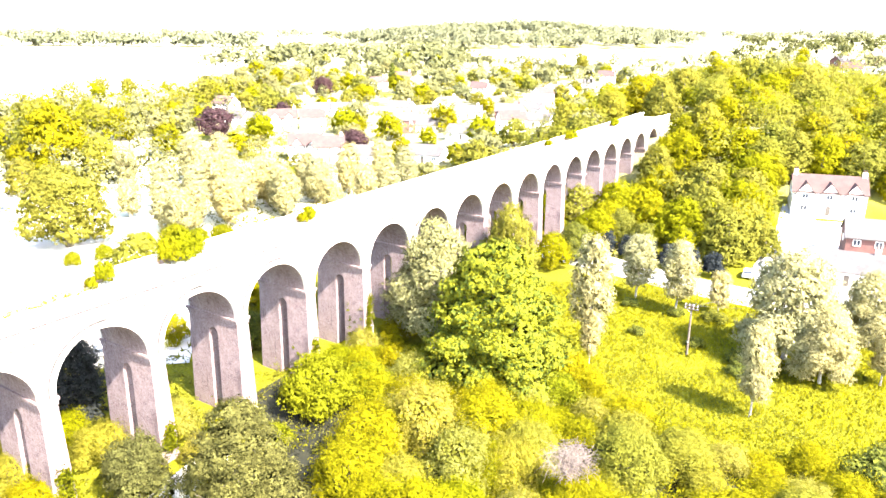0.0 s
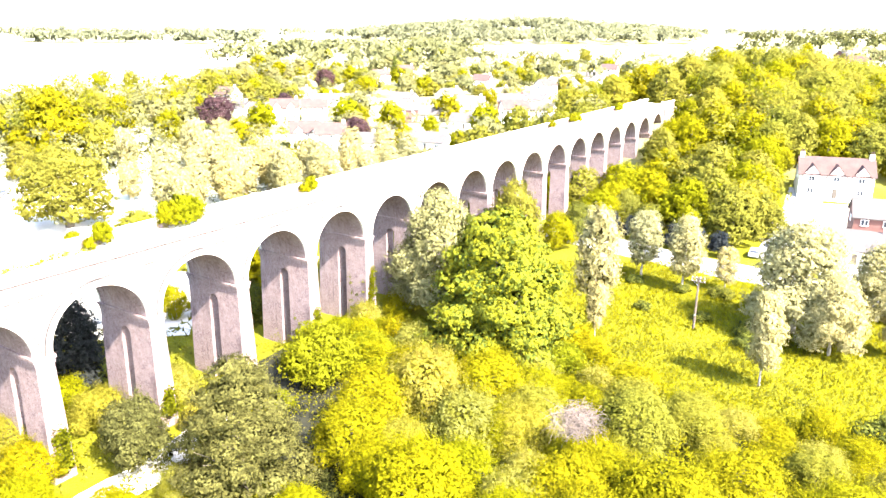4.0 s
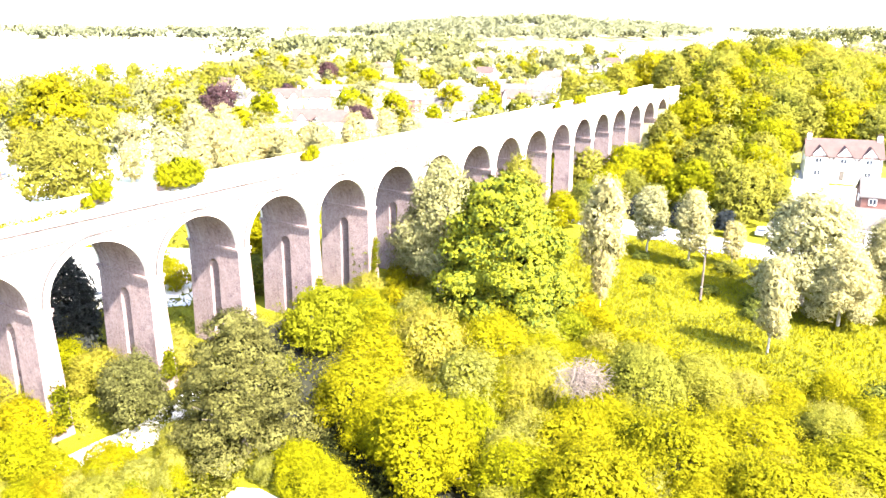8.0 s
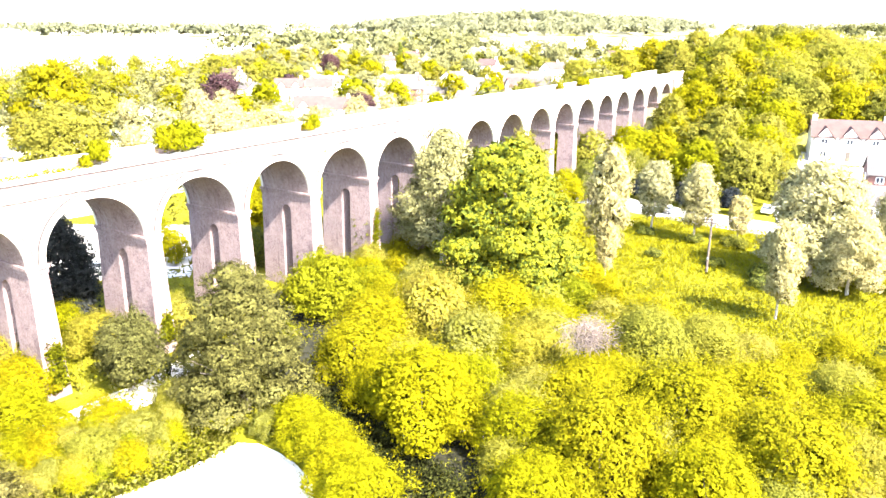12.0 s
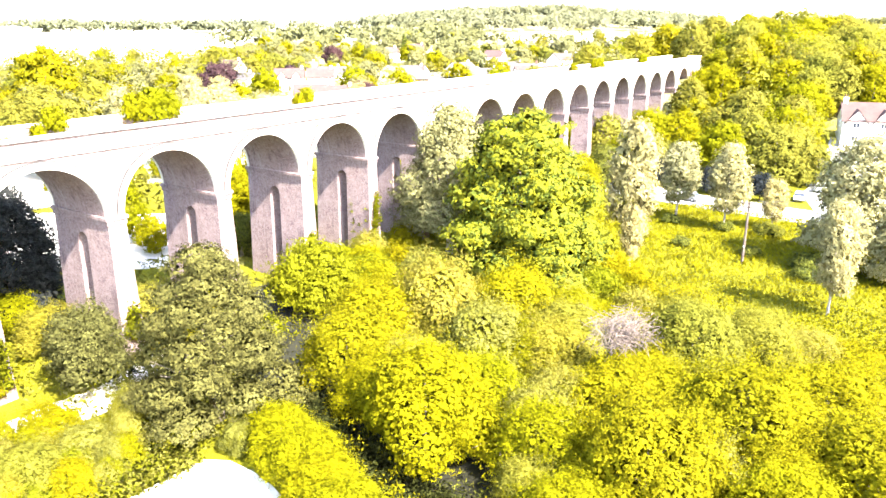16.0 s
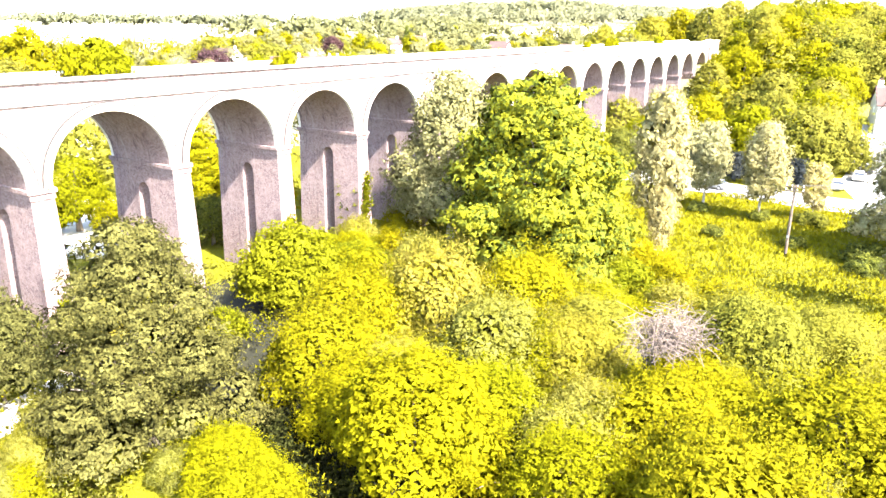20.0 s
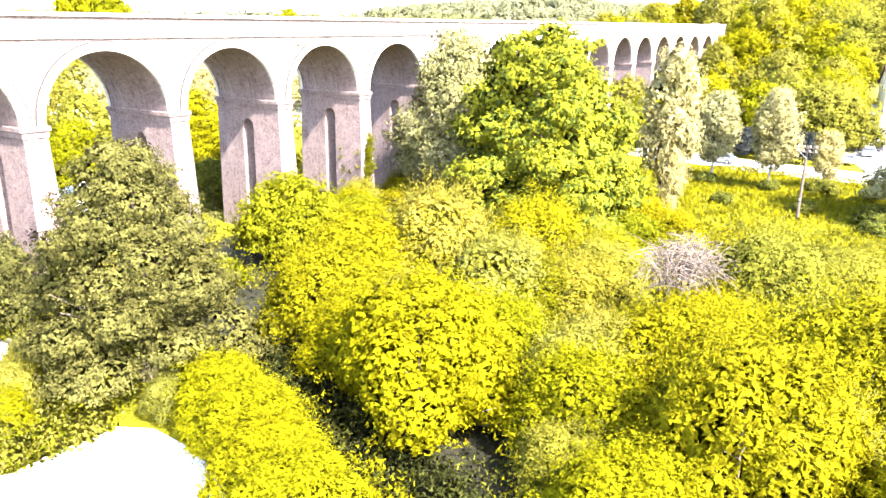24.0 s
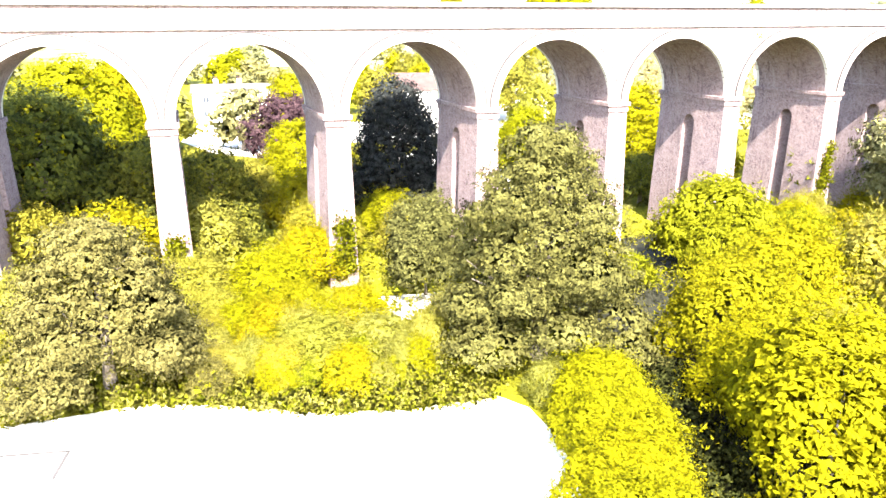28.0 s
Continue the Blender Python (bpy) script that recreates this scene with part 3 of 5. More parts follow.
def extrude_pairs(pairs, y0, y1):
    """A solid between two curves of (x, z) pairs, from y0 to y1, sheared along the gradient."""
    v, f = [], []
    for p, q in pairs:
        for x, z in (p, q):
            for y in (y0, y1):
                v.append((x, y, z + SLOPE * x))
    for i in range(len(pairs) - 1):
        a, b = 4 * i, 4 * i + 4
        f += [(a, b, b + 2, a + 2), (a + 1, a + 3, b + 3, b + 1), (a, a + 1, b + 1, b), (a + 2, b + 2, b + 3, a + 3)]
    e = 4 * (len(pairs) - 1)
    f += [(0, 2, 3, 1), (e, e + 1, e + 3, e + 2)]
    return v, f


def bay_pairs(top):
    half = PITCH / 2
    pairs = [((-half, -SPAN), (-half, top)), ((-SPAN - 0.001, -SPAN), (-SPAN - 0.001, top))]
    for i in range(33):
        a = math.pi * (1 - i / 32)
        x = SPAN * math.cos(a)
        pairs.append(((x, SPAN * math.sin(a) - SPAN), (x, top)))
    return pairs + [((SPAN + 0.001, -SPAN), (SPAN + 0.001, top)), ((half, -SPAN), (half, top))]


bay_mesh = mesh_of("spandrel", *extrude_pairs(bay_pairs(0.82), 0, WIDE), BRICK)
ring_mesh = mesh_of("arch_ring", *extrude_pairs(arch_strip(SPAN + 0.48, SPAN - 0.004), -0.04, 0.3), TRIM)
lip_mesh = mesh_of("hood_lip", *extrude_pairs(arch_strip(SPAN + 0.66, SPAN + 0.57), -0.12, 0.2), JOINT)
hood_mesh = mesh_of("hood_mould", *extrude_pairs(arch_strip(SPAN + 0.57, SPAN + 0.48), -0.10, 0.2), TRIM)


def long_piece(name, y0, y1, z0, z1, mat, length=PITCH):
    h = length / 2
    v = [(x, y, z + SLOPE * x) for x in (-h, h) for y in (y0, y1) for z in (z0, z1)]
    return mesh_of(name, v, [(0, 1, 3, 2), (4, 6, 7, 5), (0, 4, 5, 1), (2, 3, 7, 6), (1, 5, 7, 3), (0, 2, 6, 4)], mat)


string_mesh = long_piece("string_course", -0.10, WIDE + 0.10, 0.82, 0.93, TRIM)
para_mesh = long_piece("parapet", 0.02, 0.45, 0.93, 2.22, BRICK)
para_far_mesh = long_piece("parapet", WIDE - 0.45, WIDE - 0.02, 0.93, 2.22, BRICK)
cope_mesh = long_piece("coping", -0.13, 0.55, 2.22, 2.44, COPING)
cope_far_mesh = long_piece("coping", WIDE - 0.55, WIDE + 0.13, 2.22, 2.44, COPING)
groove_mesh = long_piece("drip_groove", -0.104, 0.3, 0.76, 0.82, JOINT)
seam_mesh = long_piece("bed_joint", -0.136, 0.3, 2.165, 2.22, JOINT)
lead_mesh = long_piece("coping_joint", -0.136, 0.02, 2.44, 2.485, JOINT)
deck_mesh = long_piece("ballast", 0.45, WIDE - 0.45, 0.931, 1.35, BALLAST)

# pier: pierced along the line by a tall round-headed slot, both ways battered
PIER_TOP, PIER_FOOT = -SPAN - 0.75, -20.0


def pier_mesh():
    half, c, r = (PITCH - 2 * SPAN) / 2, WIDE / 2, 0.72
    top, spring = PIER_TOP, PIER_TOP - 1.75
    y_in = [c - r] + [c - r * math.cos(math.pi * i / 12) for i in range(13)] + [c + r]
    z_in = [PIER_FOOT] + [spring + r * math.sin(math.pi * i / 12) for i in range(13)] + [PIER_FOOT]
    v, f = [], []

    def put(x, y, z):
        d = (top - z) * 0.022
        v.append((x * (half + d), y + (-d if y < 0.01 else d if y > WIDE - 0.01 else 0), z))

    # outline points of the face: outer top line against the inner arch line
    cols = [((0.0, PIER_FOOT), (0.0, top)), ((c - r, PIER_FOOT), (c - r, top))]
    cols += [((y, z), (y, top)) for y, z in zip(y_in[1:-1], z_in[1:-1])]
    cols += [((c + r, PIER_FOOT), (c + r, top)), ((WIDE, PIER_FOOT), (WIDE, top))]
    for p, q in cols:
        for y, z in (p, q):
            for x in (-1, 1):
                put(x, y, z)
    for i in range(len(cols) - 1):
        a, b = 4 * i, 4 * i + 4
        f += [(a, a + 2, b + 2, b), (a + 1, b + 1, b + 3, a + 3), (a + 2, a + 3, b + 3, b + 2)]
        if 1 <= i < len(cols) - 2:
            f.append((a, b, b + 1, a + 1))
    e = 4 * (len(cols) - 1)
    f += [(0, 1, 3, 2), (e, e + 2, e + 3, e + 1)]
    return mesh_of("pier", v, f, BRICK)


pier_shape = pier_mesh()
hp = (PITCH - 2 * SPAN) / 2
slab = from_bm("impost_slab", boxed(-hp - 0.20, hp + 0.20, -0.20, WIDE + 0.20, -SPAN - 0.33, -SPAN - 0.004, bevel=0.03), BRICK)
neck = from_bm("impost_neck", boxed(-hp - 0.09, hp + 0.09, -0.09, WIDE + 0.09, -SPAN - 0.75, -SPAN - 0.33, bevel=0.02), BRICK)
FIRST, LAST = -15, 16
for k in range(FIRST, LAST + 1):
    at = Matrix.Translation((k * PITCH, 0, k * PITCH * SLOPE))
    part("spandrel", bay_mesh, None, viaduct, at=at)
    ring = part("arch_ring", ring_mesh, None, viaduct, at=at)
    part("hood_mould", hood_mesh, None, ring)
    part("hood_lip", lip_mesh, None, ring, "dark weathered lip")
    back = at @ Matrix.Translation((0, WIDE, 0)) @ Matrix.Diagonal((1, -1, 1, 1))
    part("arch_ring", ring_mesh, None, viaduct, at=back)
    course = part("string_course", string_mesh, None, viaduct, at=at)
    part("drip_groove", groove_mesh, None, course, "dark weathered groove")
    for wall_mesh, cap_mesh in ((para_mesh, cope_mesh), (para_far_mesh, cope_far_mesh)):
        wall = part("parapet", wall_mesh, None, viaduct, at=at)
        part("coping", cap_mesh, None, wall)
    part("bed_joint", seam_mesh, None, viaduct, "dark weathered joint under the coping", at=at)
    part("coping_joint", lead_mesh, None, viaduct, "dark weathered coping edge", at=at)
    part("ballast", deck_mesh, None, viaduct, at=at)
for k in range(FIRST - 1, LAST + 1):
    at = Matrix.Translation(((k + 0.5) * PITCH, 0, (k + 0.5) * PITCH * SLOPE))
    pier = part("pier", pier_shape, None, viaduct, at=at)
    part("impost_slab", slab, None, pier)
    part("impost_neck", neck, None, pier)
# abutments at both ends, with a raised end pier
for end, side in (((LAST + 0.5) * PITCH, 1), ((FIRST - 0.5) * PITCH, -1)):
    z = end * SLOPE
    x0, x1 = (end + 0.84, end + 9.2) if side > 0 else (end - 9.2, end - 0.84)
    ab = part("abutment", boxed(x0, x1, -0.02, WIDE + 0.02, z - 22, z + 0.8), BRICK, viaduct)
    part("parapet", boxed(x0, x1, 0.0, 0.5, z + 0.8, z + 2.3), BRICK, ab)
    part("parapet", boxed(x0, x1, WIDE - 0.5, WIDE, z + 0.8, z + 2.3), BRICK, ab)
    part("coping", boxed(x0, x1, -0.13, 0.6, z + 2.3, z + 2.55), COPING, ab)
    part("coping", boxed(x0, x1, WIDE - 0.6, WIDE + 0.13, z + 2.3, z + 2.55), COPING, ab)
    part("ballast", boxed(x0, x1, 0.5, WIDE - 0.5, z + 0.8, z + 1.35), BALLAST, ab)
    part("end_pier", boxed(end - 0.85, end + 0.85, -0.25, 0.75, z + 0.9, z + 2.75, bevel=0.05), TRIM, ab)

# ---- trees and shrubs: kinds ----
sycamore = tree("sycamore_tree", "large bright green sycamore standing before the viaduct", 3, 20.0, 9.2, SYC, 2700, 15, 0.34, 0.40, 0.0, 34, shape="layers", gap=-0.04, freq=0.32, wide=0.75, low=-0.35)
grey_willow = tree("grey_willow_tree", "tall pale grey-green willow beside the sycamore", 5, 19.5, 7.4, GREYW, 1900, 14, 0.30, 0.40, 0.0, 12, pull=0.4, lean=(0, 0, -1), bark=PALE_BARK, shape="full")
dark_tree = tree("field_maple_tree", "dense dull olive-green maple at the car park's edge", 7, 14.2, 5.7, OLIVE, 3000, 18, 0.15, 0.24, 0.0, 34, shape="layers", gap=-0.08, freq=0.5, flat=0.5, wide=0.7, low=-0.6, core=0.9)
russet_tree = tree("field_maple_tree", "dense russet-tinged maple overhanging the car park", 8, 9.6, 4.9, RUSSET, 2300, 18, 0.13, 0.2, 0.0, 30, shape="layers", gap=-0.3, freq=0.6, flat=0.5, wide=0.75, low=-0.7, core=0.8)
willow_a = tree("silver_willow_tree", "young silver-leaved willow with a slim bare stem in the meadow", 11, 11.5, 3.1, PALEW, 700, 13, 0.24, 0.28, 0.17, 11, group="meadow willows", bark=PALE_BARK, trunk_r=0.14, shape="column", wide=0.4)
willow_big = tree("silver_willow_tree", "broad silver-leaved willow in the meadow", 13, 15.5, 5.6, PALEW, 1600, 14, 0.26, 0.33, 0.02, 16, group="meadow willows", bark=PALE_BARK, trunk_r=0.25, wide=0.55, shape="dome", core=1.2, gap=-0.3)
SHRUBS = ((SCRUB, "dense yellow-green sallow shrub in the thicket", 1.0, 1.9, 0.2), (LIME, "bright yellow-green drooping shrub in the thicket", -1.0, 0.8, 0.4), (SALLOW, "dull green sallow shrub in the thicket", 1.0, 1.6, 0.2), (GOLD, "golden yellow twiggy shrub in the thicket", 1.0, 1.6, 0.2), (PALESC, "pale straw-green sallow shrub with upright shoots in the thicket", 1.0, 2.4, 0.35))
scrub_kinds = [tree("sallow_shrub", label, 20 + k, 7.4, 4.3, m, 360, 13, 0.24, 0.32, 0.0, 12, "shrub", "thicket shrubs", trunk_r=0.09, shape="mound", lean=(0, 0, way), pull=pull, wide=0.6, shoot=shoot, align=0.3, core=0.8, ragged=1.6, gap=-0.22, freq=0.5, low=-0.2, inner=0.0, limb_count=5, fork=False)
               for k, (m, label, way, shoot, pull) in enumerate(SHRUBS)]
fine_kinds = [tree("sallow_shrub", label, 120 + k, 7.4, 4.3, m, 620, 15, 0.15, 0.27, 0.0, 17, "shrub", "thicket shrubs", trunk_r=0.09, shape="mound", lean=(0, 0, way), pull=pull, wide=0.5, shoot=shoot, align=0.4, core=1.0, ragged=1.8, gap=-0.2, freq=0.6, low=-0.25, inner=0.0, limb_count=6, fork=False)
              for k, (m, label, way, shoot, pull) in enumerate(SHRUBS)]
dark_bush = tree("hawthorn_bush", "dark green hawthorn bush in the meadow", 35, 3.2, 2.6, DEEP, 400, 12, 0.23, 0.26, 0.0, 10, "bush", "meadow bushes", trunk_r=0.08, shape="mound", wide=0.6)
green_bush = tree("elder_bush", "full green bush at the foot of the piers", 31, 5.5, 4.2, GREENB, 640, 14, 0.24, 0.32, 0.0, 12, "bush", trunk_r=0.1, shape="mound", gap=-0.15, wide=0.7)
grey_bush = tree("buddleia_bush", "grey-green bush beside the trodden path", 33, 6.8, 3.2, OLIVE, 900, 14, 0.22, 0.28, 0.03, 10, "bush", trunk_r=0.09, shape="mound", pull=0.3, lean=(0, 0, 1), wide=0.45)
mid_kinds = [tree("broadleaf_tree", label, 40 + k, 14.0, 6.0, m, 310, 12, 0.42, 0.5, 0.0, 16, group="valley trees", shape="dome", gap=-0.2, freq=0.3, wide=0.8, low=-0.3, inner=0.0, limb_count=4, fork=False)
             for k, (m, label) in enumerate(((LIME, "full yellow-green broadleaf tree in the valley"), (GOLD, "golden-green broadleaf tree in the valley"), (MIDGREEN, "mid-green broadleaf tree in the valley"), (SALLOW, "pale green broadleaf tree in the valley"), (DEEP, "broadleaf tree with shade put into its dark green leaf colour")))]
# the DEEP kind carries the viaduct's shade in its leaf colour
near_kinds = [tree("broadleaf_tree", label, 80 + k, 13.0, 5.6, m, 1000, 15, 0.23, 0.36, 0.0, 18, group="trees behind the arches", shape="dome", gap=-0.12, freq=0.35, wide=0.75, low=-0.35)
              for k, (m, label) in enumerate(((DEEP, "broadleaf tree with shade put into its dark green leaf colour"), (LIME, "sunlit yellow-green tree behind the arches"), (GOLD, "golden-green tree behind the arches"), (MIDGREEN, "broad mid-green tree on the pale ground")))]
pale_poplar = tree("poplar_tree", "slim pale-leaved poplar behind the viaduct", 51, 11.5, 3.7, PALEW, 460, 12, 0.3, 0.4, 0.06, 11, group="pale poplars", bark=PALE_BARK, shape="column")
copper_tree = tree("copper_beech_tree", "round copper-purple beech among the houses", 53, 12.0, 6.2, COPPER, 700, 13, 0.36, 0.45, 0.0, 13, low=-0.3)
# the viaduct's shade on this tree is painted into its dark leaves
spruce = tree("spruce_tree", "spruce behind the arches, blue-green shade put into its leaf colour", 57, 13.0, 5.2, SHADEBLUE, 1500, 17, 0.22, 0.34, 0.0, 22, shape="full", gap=-0.9, wide=0.75, core=1.0)
# added bush, coloured as the deep shade below the roadside canopy
yew_bush = tree("yew_bush", "near-black bush added for the deep shade under the roadside trees", 58, 4.4, 1.9, SHADEBLUE, 260, 12, 0.2, 0.3, 0.0, 9, "bush", "roadside yews", trunk_r=0.09, shape="mound", gap=-0.6, wide=0.7)
conifer = tree("conifer_tree", "dark green pointed garden conifer", 55, 13.0, 3.4, DEEP, 560, 13, 0.28, 0.36, 0.0, 14, shape="cone")
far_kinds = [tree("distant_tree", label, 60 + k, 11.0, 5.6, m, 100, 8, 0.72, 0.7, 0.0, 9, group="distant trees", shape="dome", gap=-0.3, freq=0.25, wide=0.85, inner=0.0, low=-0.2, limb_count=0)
             for k, (m, label) in enumerate(((FARLEAF, "distant broadleaf tree on the slope, haze put into its grey-green"), (MIDGREEN, "distant green broadleaf tree on the slope"), (LIME, "distant yellow-green tree on the slope"), (FARLEAF, "distant broadleaf tree on the slope, haze put into its grey-green"), (GOLD, "distant golden-green tree on the slope")))]
weed_bush = tree("parapet_bush", "bright buddleia bush rooted on the viaduct deck", 71, 1.9, 1.2, LIME, 130, 10, 0.18, 0.2, 0.0, 6, "bush", "deck bushes", trunk_r=0.04, shape="mound")

plant(sycamore, 6.6, 80.5, turn=40)
plant(grey_willow, -1.0, 91.5, turn=10)
plant(dark_tree, -17.4, 52.4, 0.97, turn=0)
plant(grey_bush, -28.2, 56.2, turn=0)
plant(green_bush, -14.4, 73.4, 1.12, turn=0, tall=1.08)
plant(green_bush, -9.2, 76.5, 0.8)
plant(russet_tree, -32.0, 36.0, 1.0, 120)
for x, y, s, tall in ((20.3, 89.5, 1.05, 1.4), (32.2, 110.5, 0.98, 1.0), (36.8, 104, 1.0, 1.05), (43.5, 104, 0.62, 1.0), (35.4, 72.3, 0.72, 1.4), (19.6, 86, 0.45, 1.5), (64, 90, 0.8, 0.9), (55, 80, 0.7, 1.0)):
    plant(willow_a, x, y, s, tall=tall)
for x, y, s in ((40.2, 86, 0.8), (38.4, 82.5, 0.7), (30.5, 107.4, 0.5), (36.7, 103.2, 0.5), (41.5, 100.5, 0.7), (45.8, 97.7, 0.6), (52, 93, 0.6), (24.6, 66.2, 0.9), (42.4, 58.4, 1.3), (45.5, 60.5, 1.2), (35.6, 91.5, 0.5), (28.6, 96, 0.45)):
    plant(dark_bush, x, y, s, tall=0.8)
plant(willow_a, 67.5, 93, 0.95)
plant(willow_big, 46.3, 87.5, 1.15)
plant(willow_big, 47.6, 80.5, 0.66, tall=1.1)
plant(willow_big, 60.0, 91.5, 0.78, tall=1.05)
plant(willow_big, 69.8, 86.5, 0.75)

rng = np.random.default_rng(5)
# the thicket between the car park and the meadow, cut by a shaded ditch
DITCH = ((-12.2, 54.7), (-9.9, 51.5), (-7.0, 47.8), (-4.0, 44.7), (-1.0, 41.5), (1.0, 38))
GAPS = ((11.2, 53.9, 1.6), (17.6, 52.4, 2.3), (20.5, 61.6, 2.6), (29.5, 50.5, 2.4), (12.8, 62.4, 2.2), (-17.2, 52.6, 7.4), (6.6, 80.5, 6.5), (-10.4, 70.2, 2.6))
# the large shrubs that give the thicket its shape: kind, place, size, height
BIG = ((1, -2.4, 48.2, 1.12, 0.92), (1, 1.2, 51.5, 0.85, 0.85), (3, -8.6, 57.0, 0.95, 0.88), (1, -6.2, 53.0, 0.72, 0.85), (0, -7.2, 63.0, 1.0, 0.88), (4, -2.0, 64.2, 1.1, 0.98), (4, 1.8, 58.4, 1.0, 0.85),
       (0, 4.6, 64.6, 1.0, 1.02), (2, 6.6, 57.8, 0.85, 0.85), (1, 4.8, 45.6, 0.78, 0.9), (0, 9.6, 47.8, 0.95, 0.9), (3, 9.8, 41.0, 1.05, 1.0), (3, 16.6, 45.4, 1.15, 0.9), (2, 17.4, 57.6, 0.95, 1.0),
       (2, 23.4, 60.4, 0.8, 0.9), (3, 23.8, 49.2, 1.1, 0.72), (0, 13.6, 50.4, 0.9, 0.78), (0, 9.6, 66.8, 0.85, 0.72), (2, 8.6, 61.6, 0.85, 0.85), (3, 22.0, 40.4, 1.1, 0.85), (0, 30.4, 44.6, 1.1, 0.7), (2, 31.8, 52.4, 0.7, 0.8), (1, 5.2, 38.4, 0.8, 0.8))


def off_ditch(x, y):
    return min(math.hypot(x - a[0] - (b[0] - a[0]) * f, y - a[1] - (b[1] - a[1]) * f) for a, b in zip(DITCH, DITCH[1:]) for f in (0, 0.25, 0.5, 0.75, 1))


for k, x, y, s, tall in BIG:
    plant(fine_kinds[k], x, y, s, tall=tall)
for i in range(9):
    for j in range(11):
        x, y = -9 + 4.8 * j + float(rng.uniform(-1.5, 1.5)) + 2.4 * (i % 2), 38.0 + 4.7 * i + float(rng.uniform(-1.5, 1.5))
        if y > 78 - max(x - 10, 0) * 0.62 or x > 42 or off_ditch(x, y) < (2.2 if y < 50 else 2.4) or x + y * 0.9 < 39 or any(math.hypot(x - g[0], y - g[1]) < g[2] for g in GAPS) or any(math.hypot(x - g[1], y - g[2]) < 2.3 * g[3] for g in BIG):
            continue
        plant((fine_kinds if y < 62 else scrub_kinds)[int(rng.choice(5, p=(0.3, 0.14, 0.26, 0.12, 0.18)))], x, y, float(rng.uniform(0.5, 0.85)), tall=float(rng.uniform(0.75, 1.05)) * (1 if y < 63 else 0.75) * (0.75 if x > 20 and y > 50 else 1))
for x, y, s in ((-11.7, 47.9, 0.62), (-9.6, 44.9, 0.66), (-7.8, 42.0, 0.66), (-6.2, 39.2, 0.7)):
    plant(fine_kinds[1], x, y, s, tall=0.76)
plant(fine_kinds[4], -14.6, 48.4, 0.3)
plant(green_bush, -13.2, 50.0, 0.42)
for k, (x, y, s) in enumerate(((-30.9, 43.5, 0.5), (-28.4, 42.5, 0.45), (-25.6, 43.5, 0.55), (-23.6, 46.4, 0.5), (-33.5, 47.5, 0.75), (-36.4, 53.4, 0.7), (-40, 58, 0.8), (-44, 50, 0.9), (-26, 47.4, 0.55), (-30.2, 46.5, 0.55), (-35, 63, 0.7), (-29.6, 68, 0.7), (-21.5, 66, 0.8), (-46, 62, 0.9), (-50, 40, 1.0), (-24.8, 63.5, 0.5), (-40, 66, 0.7), (-45, 44, 1.0), (-33.6, 43.4, 0.5), (-28.5, 39.6, 0.36), (-26, 41.6, 0.4), (-23, 43.4, 0.4), (-37, 44, 0.7), (-40, 36, 0.8), (-21.6, 58.6, 0.5))):
    plant((fine_kinds if x > -42 else scrub_kinds)[(1, 0, 2, 4)[k % 4]], x, y, s, tall=0.8)

# bushes round the sycamore's foot and along the piers
for k, (x, y, s) in enumerate(((0.6, 75.5, 0.7), (4.6, 72.6, 0.75), (9.4, 72.6, 0.7), (13.6, 75.5, 0.8), (15.5, 80.5, 0.7), (7, 75.5, 0.6), (-3.5, 86, 0.6), (-6.5, 83.5, 0.6), (-3.8, 78.8, 0.75), (-0.8, 82, 0.55), (17.5, 76.5, 0.6))):
    plant((green_bush, scrub_kinds[0], scrub_kinds[4])[k % 3], x, y, s, tall=0.8)
for i in range(13):
    p = via(14 + 2.6 * i, -2.2 - 4.6 * float(rng.random()))
    if math.hypot(p.x + 17.2, p.y - 52.2) > 6.5 and abs((p.x + 28.6) * 0.9 - (p.y - 53) * 0.42) > 2.4:
        plant((green_bush, fine_kinds[0], fine_kinds[1], scrub_kinds[2])[i % 4], p.x, p.y, float(rng.uniform(0.4, 0.6)), tall=float(rng.uniform(0.8, 1.1)))
for i in range(15):
    p = via(41 + 2.9 * i, -4.5 + 4.5 * float(rng.random()))
    plant(scrub_kinds[(1, 0, 4)[i % 3]], p.x, p.y, float(rng.uniform(0.42, 0.62)), tall=0.8)

# close behind the viaduct, in its shade, and further back in the sun
plant(spruce, -43.2, 71.0, 1.06)
# kind 0 nearest the arches: leaves darkened to deepen the shade there
for k, x, y, s in ((0, -57.5, 45.4, 1.15), (0, -52.9, 51.6, 0.8), (0, -48.8, 54.6, 0.72), (1, -67.5, 53.2, 1.3), (2, -75, 62, 1.05), (0, -64, 40, 1.05), (3, -55.5, 63.6, 0.5), (1, -58.6, 72.4, 0.72), (1, -44, 95.5, 0.75), (1, -34, 106, 0.98), (2, -28, 108, 0.85), (0, -26.8, 90.5, 0.48), (1, -24, 101, 0.75), (1, -48, 76, 0.45), (2, -60, 80, 0.45), (1, -38, 92, 0.42)):
    plant(near_kinds[k], x, y, s)
for k, x, y, s, tall in ((3, -52, 114, 0.8, 1), (0, -90, 100, 0.9, 1), (0, -110, 130, 0.9, 1), (2, -96, 128, 0.8, 1), (1, -104, 152, 0.8, 1), (3, -116, 168, 0.9, 1), (0, -124, 150, 0.9, 1), (3, -100, 176, 0.7, 1)):
    plant(mid_kinds[k], x, y, s, tall=tall)
plant(near_kinds[3], -76.5, 138.5, 1.62, tall=0.92)
plant(mid_kinds[1], -114, 206, 1.55, tall=1.1)
plant(mid_kinds[3], -128, 225, 1.3)
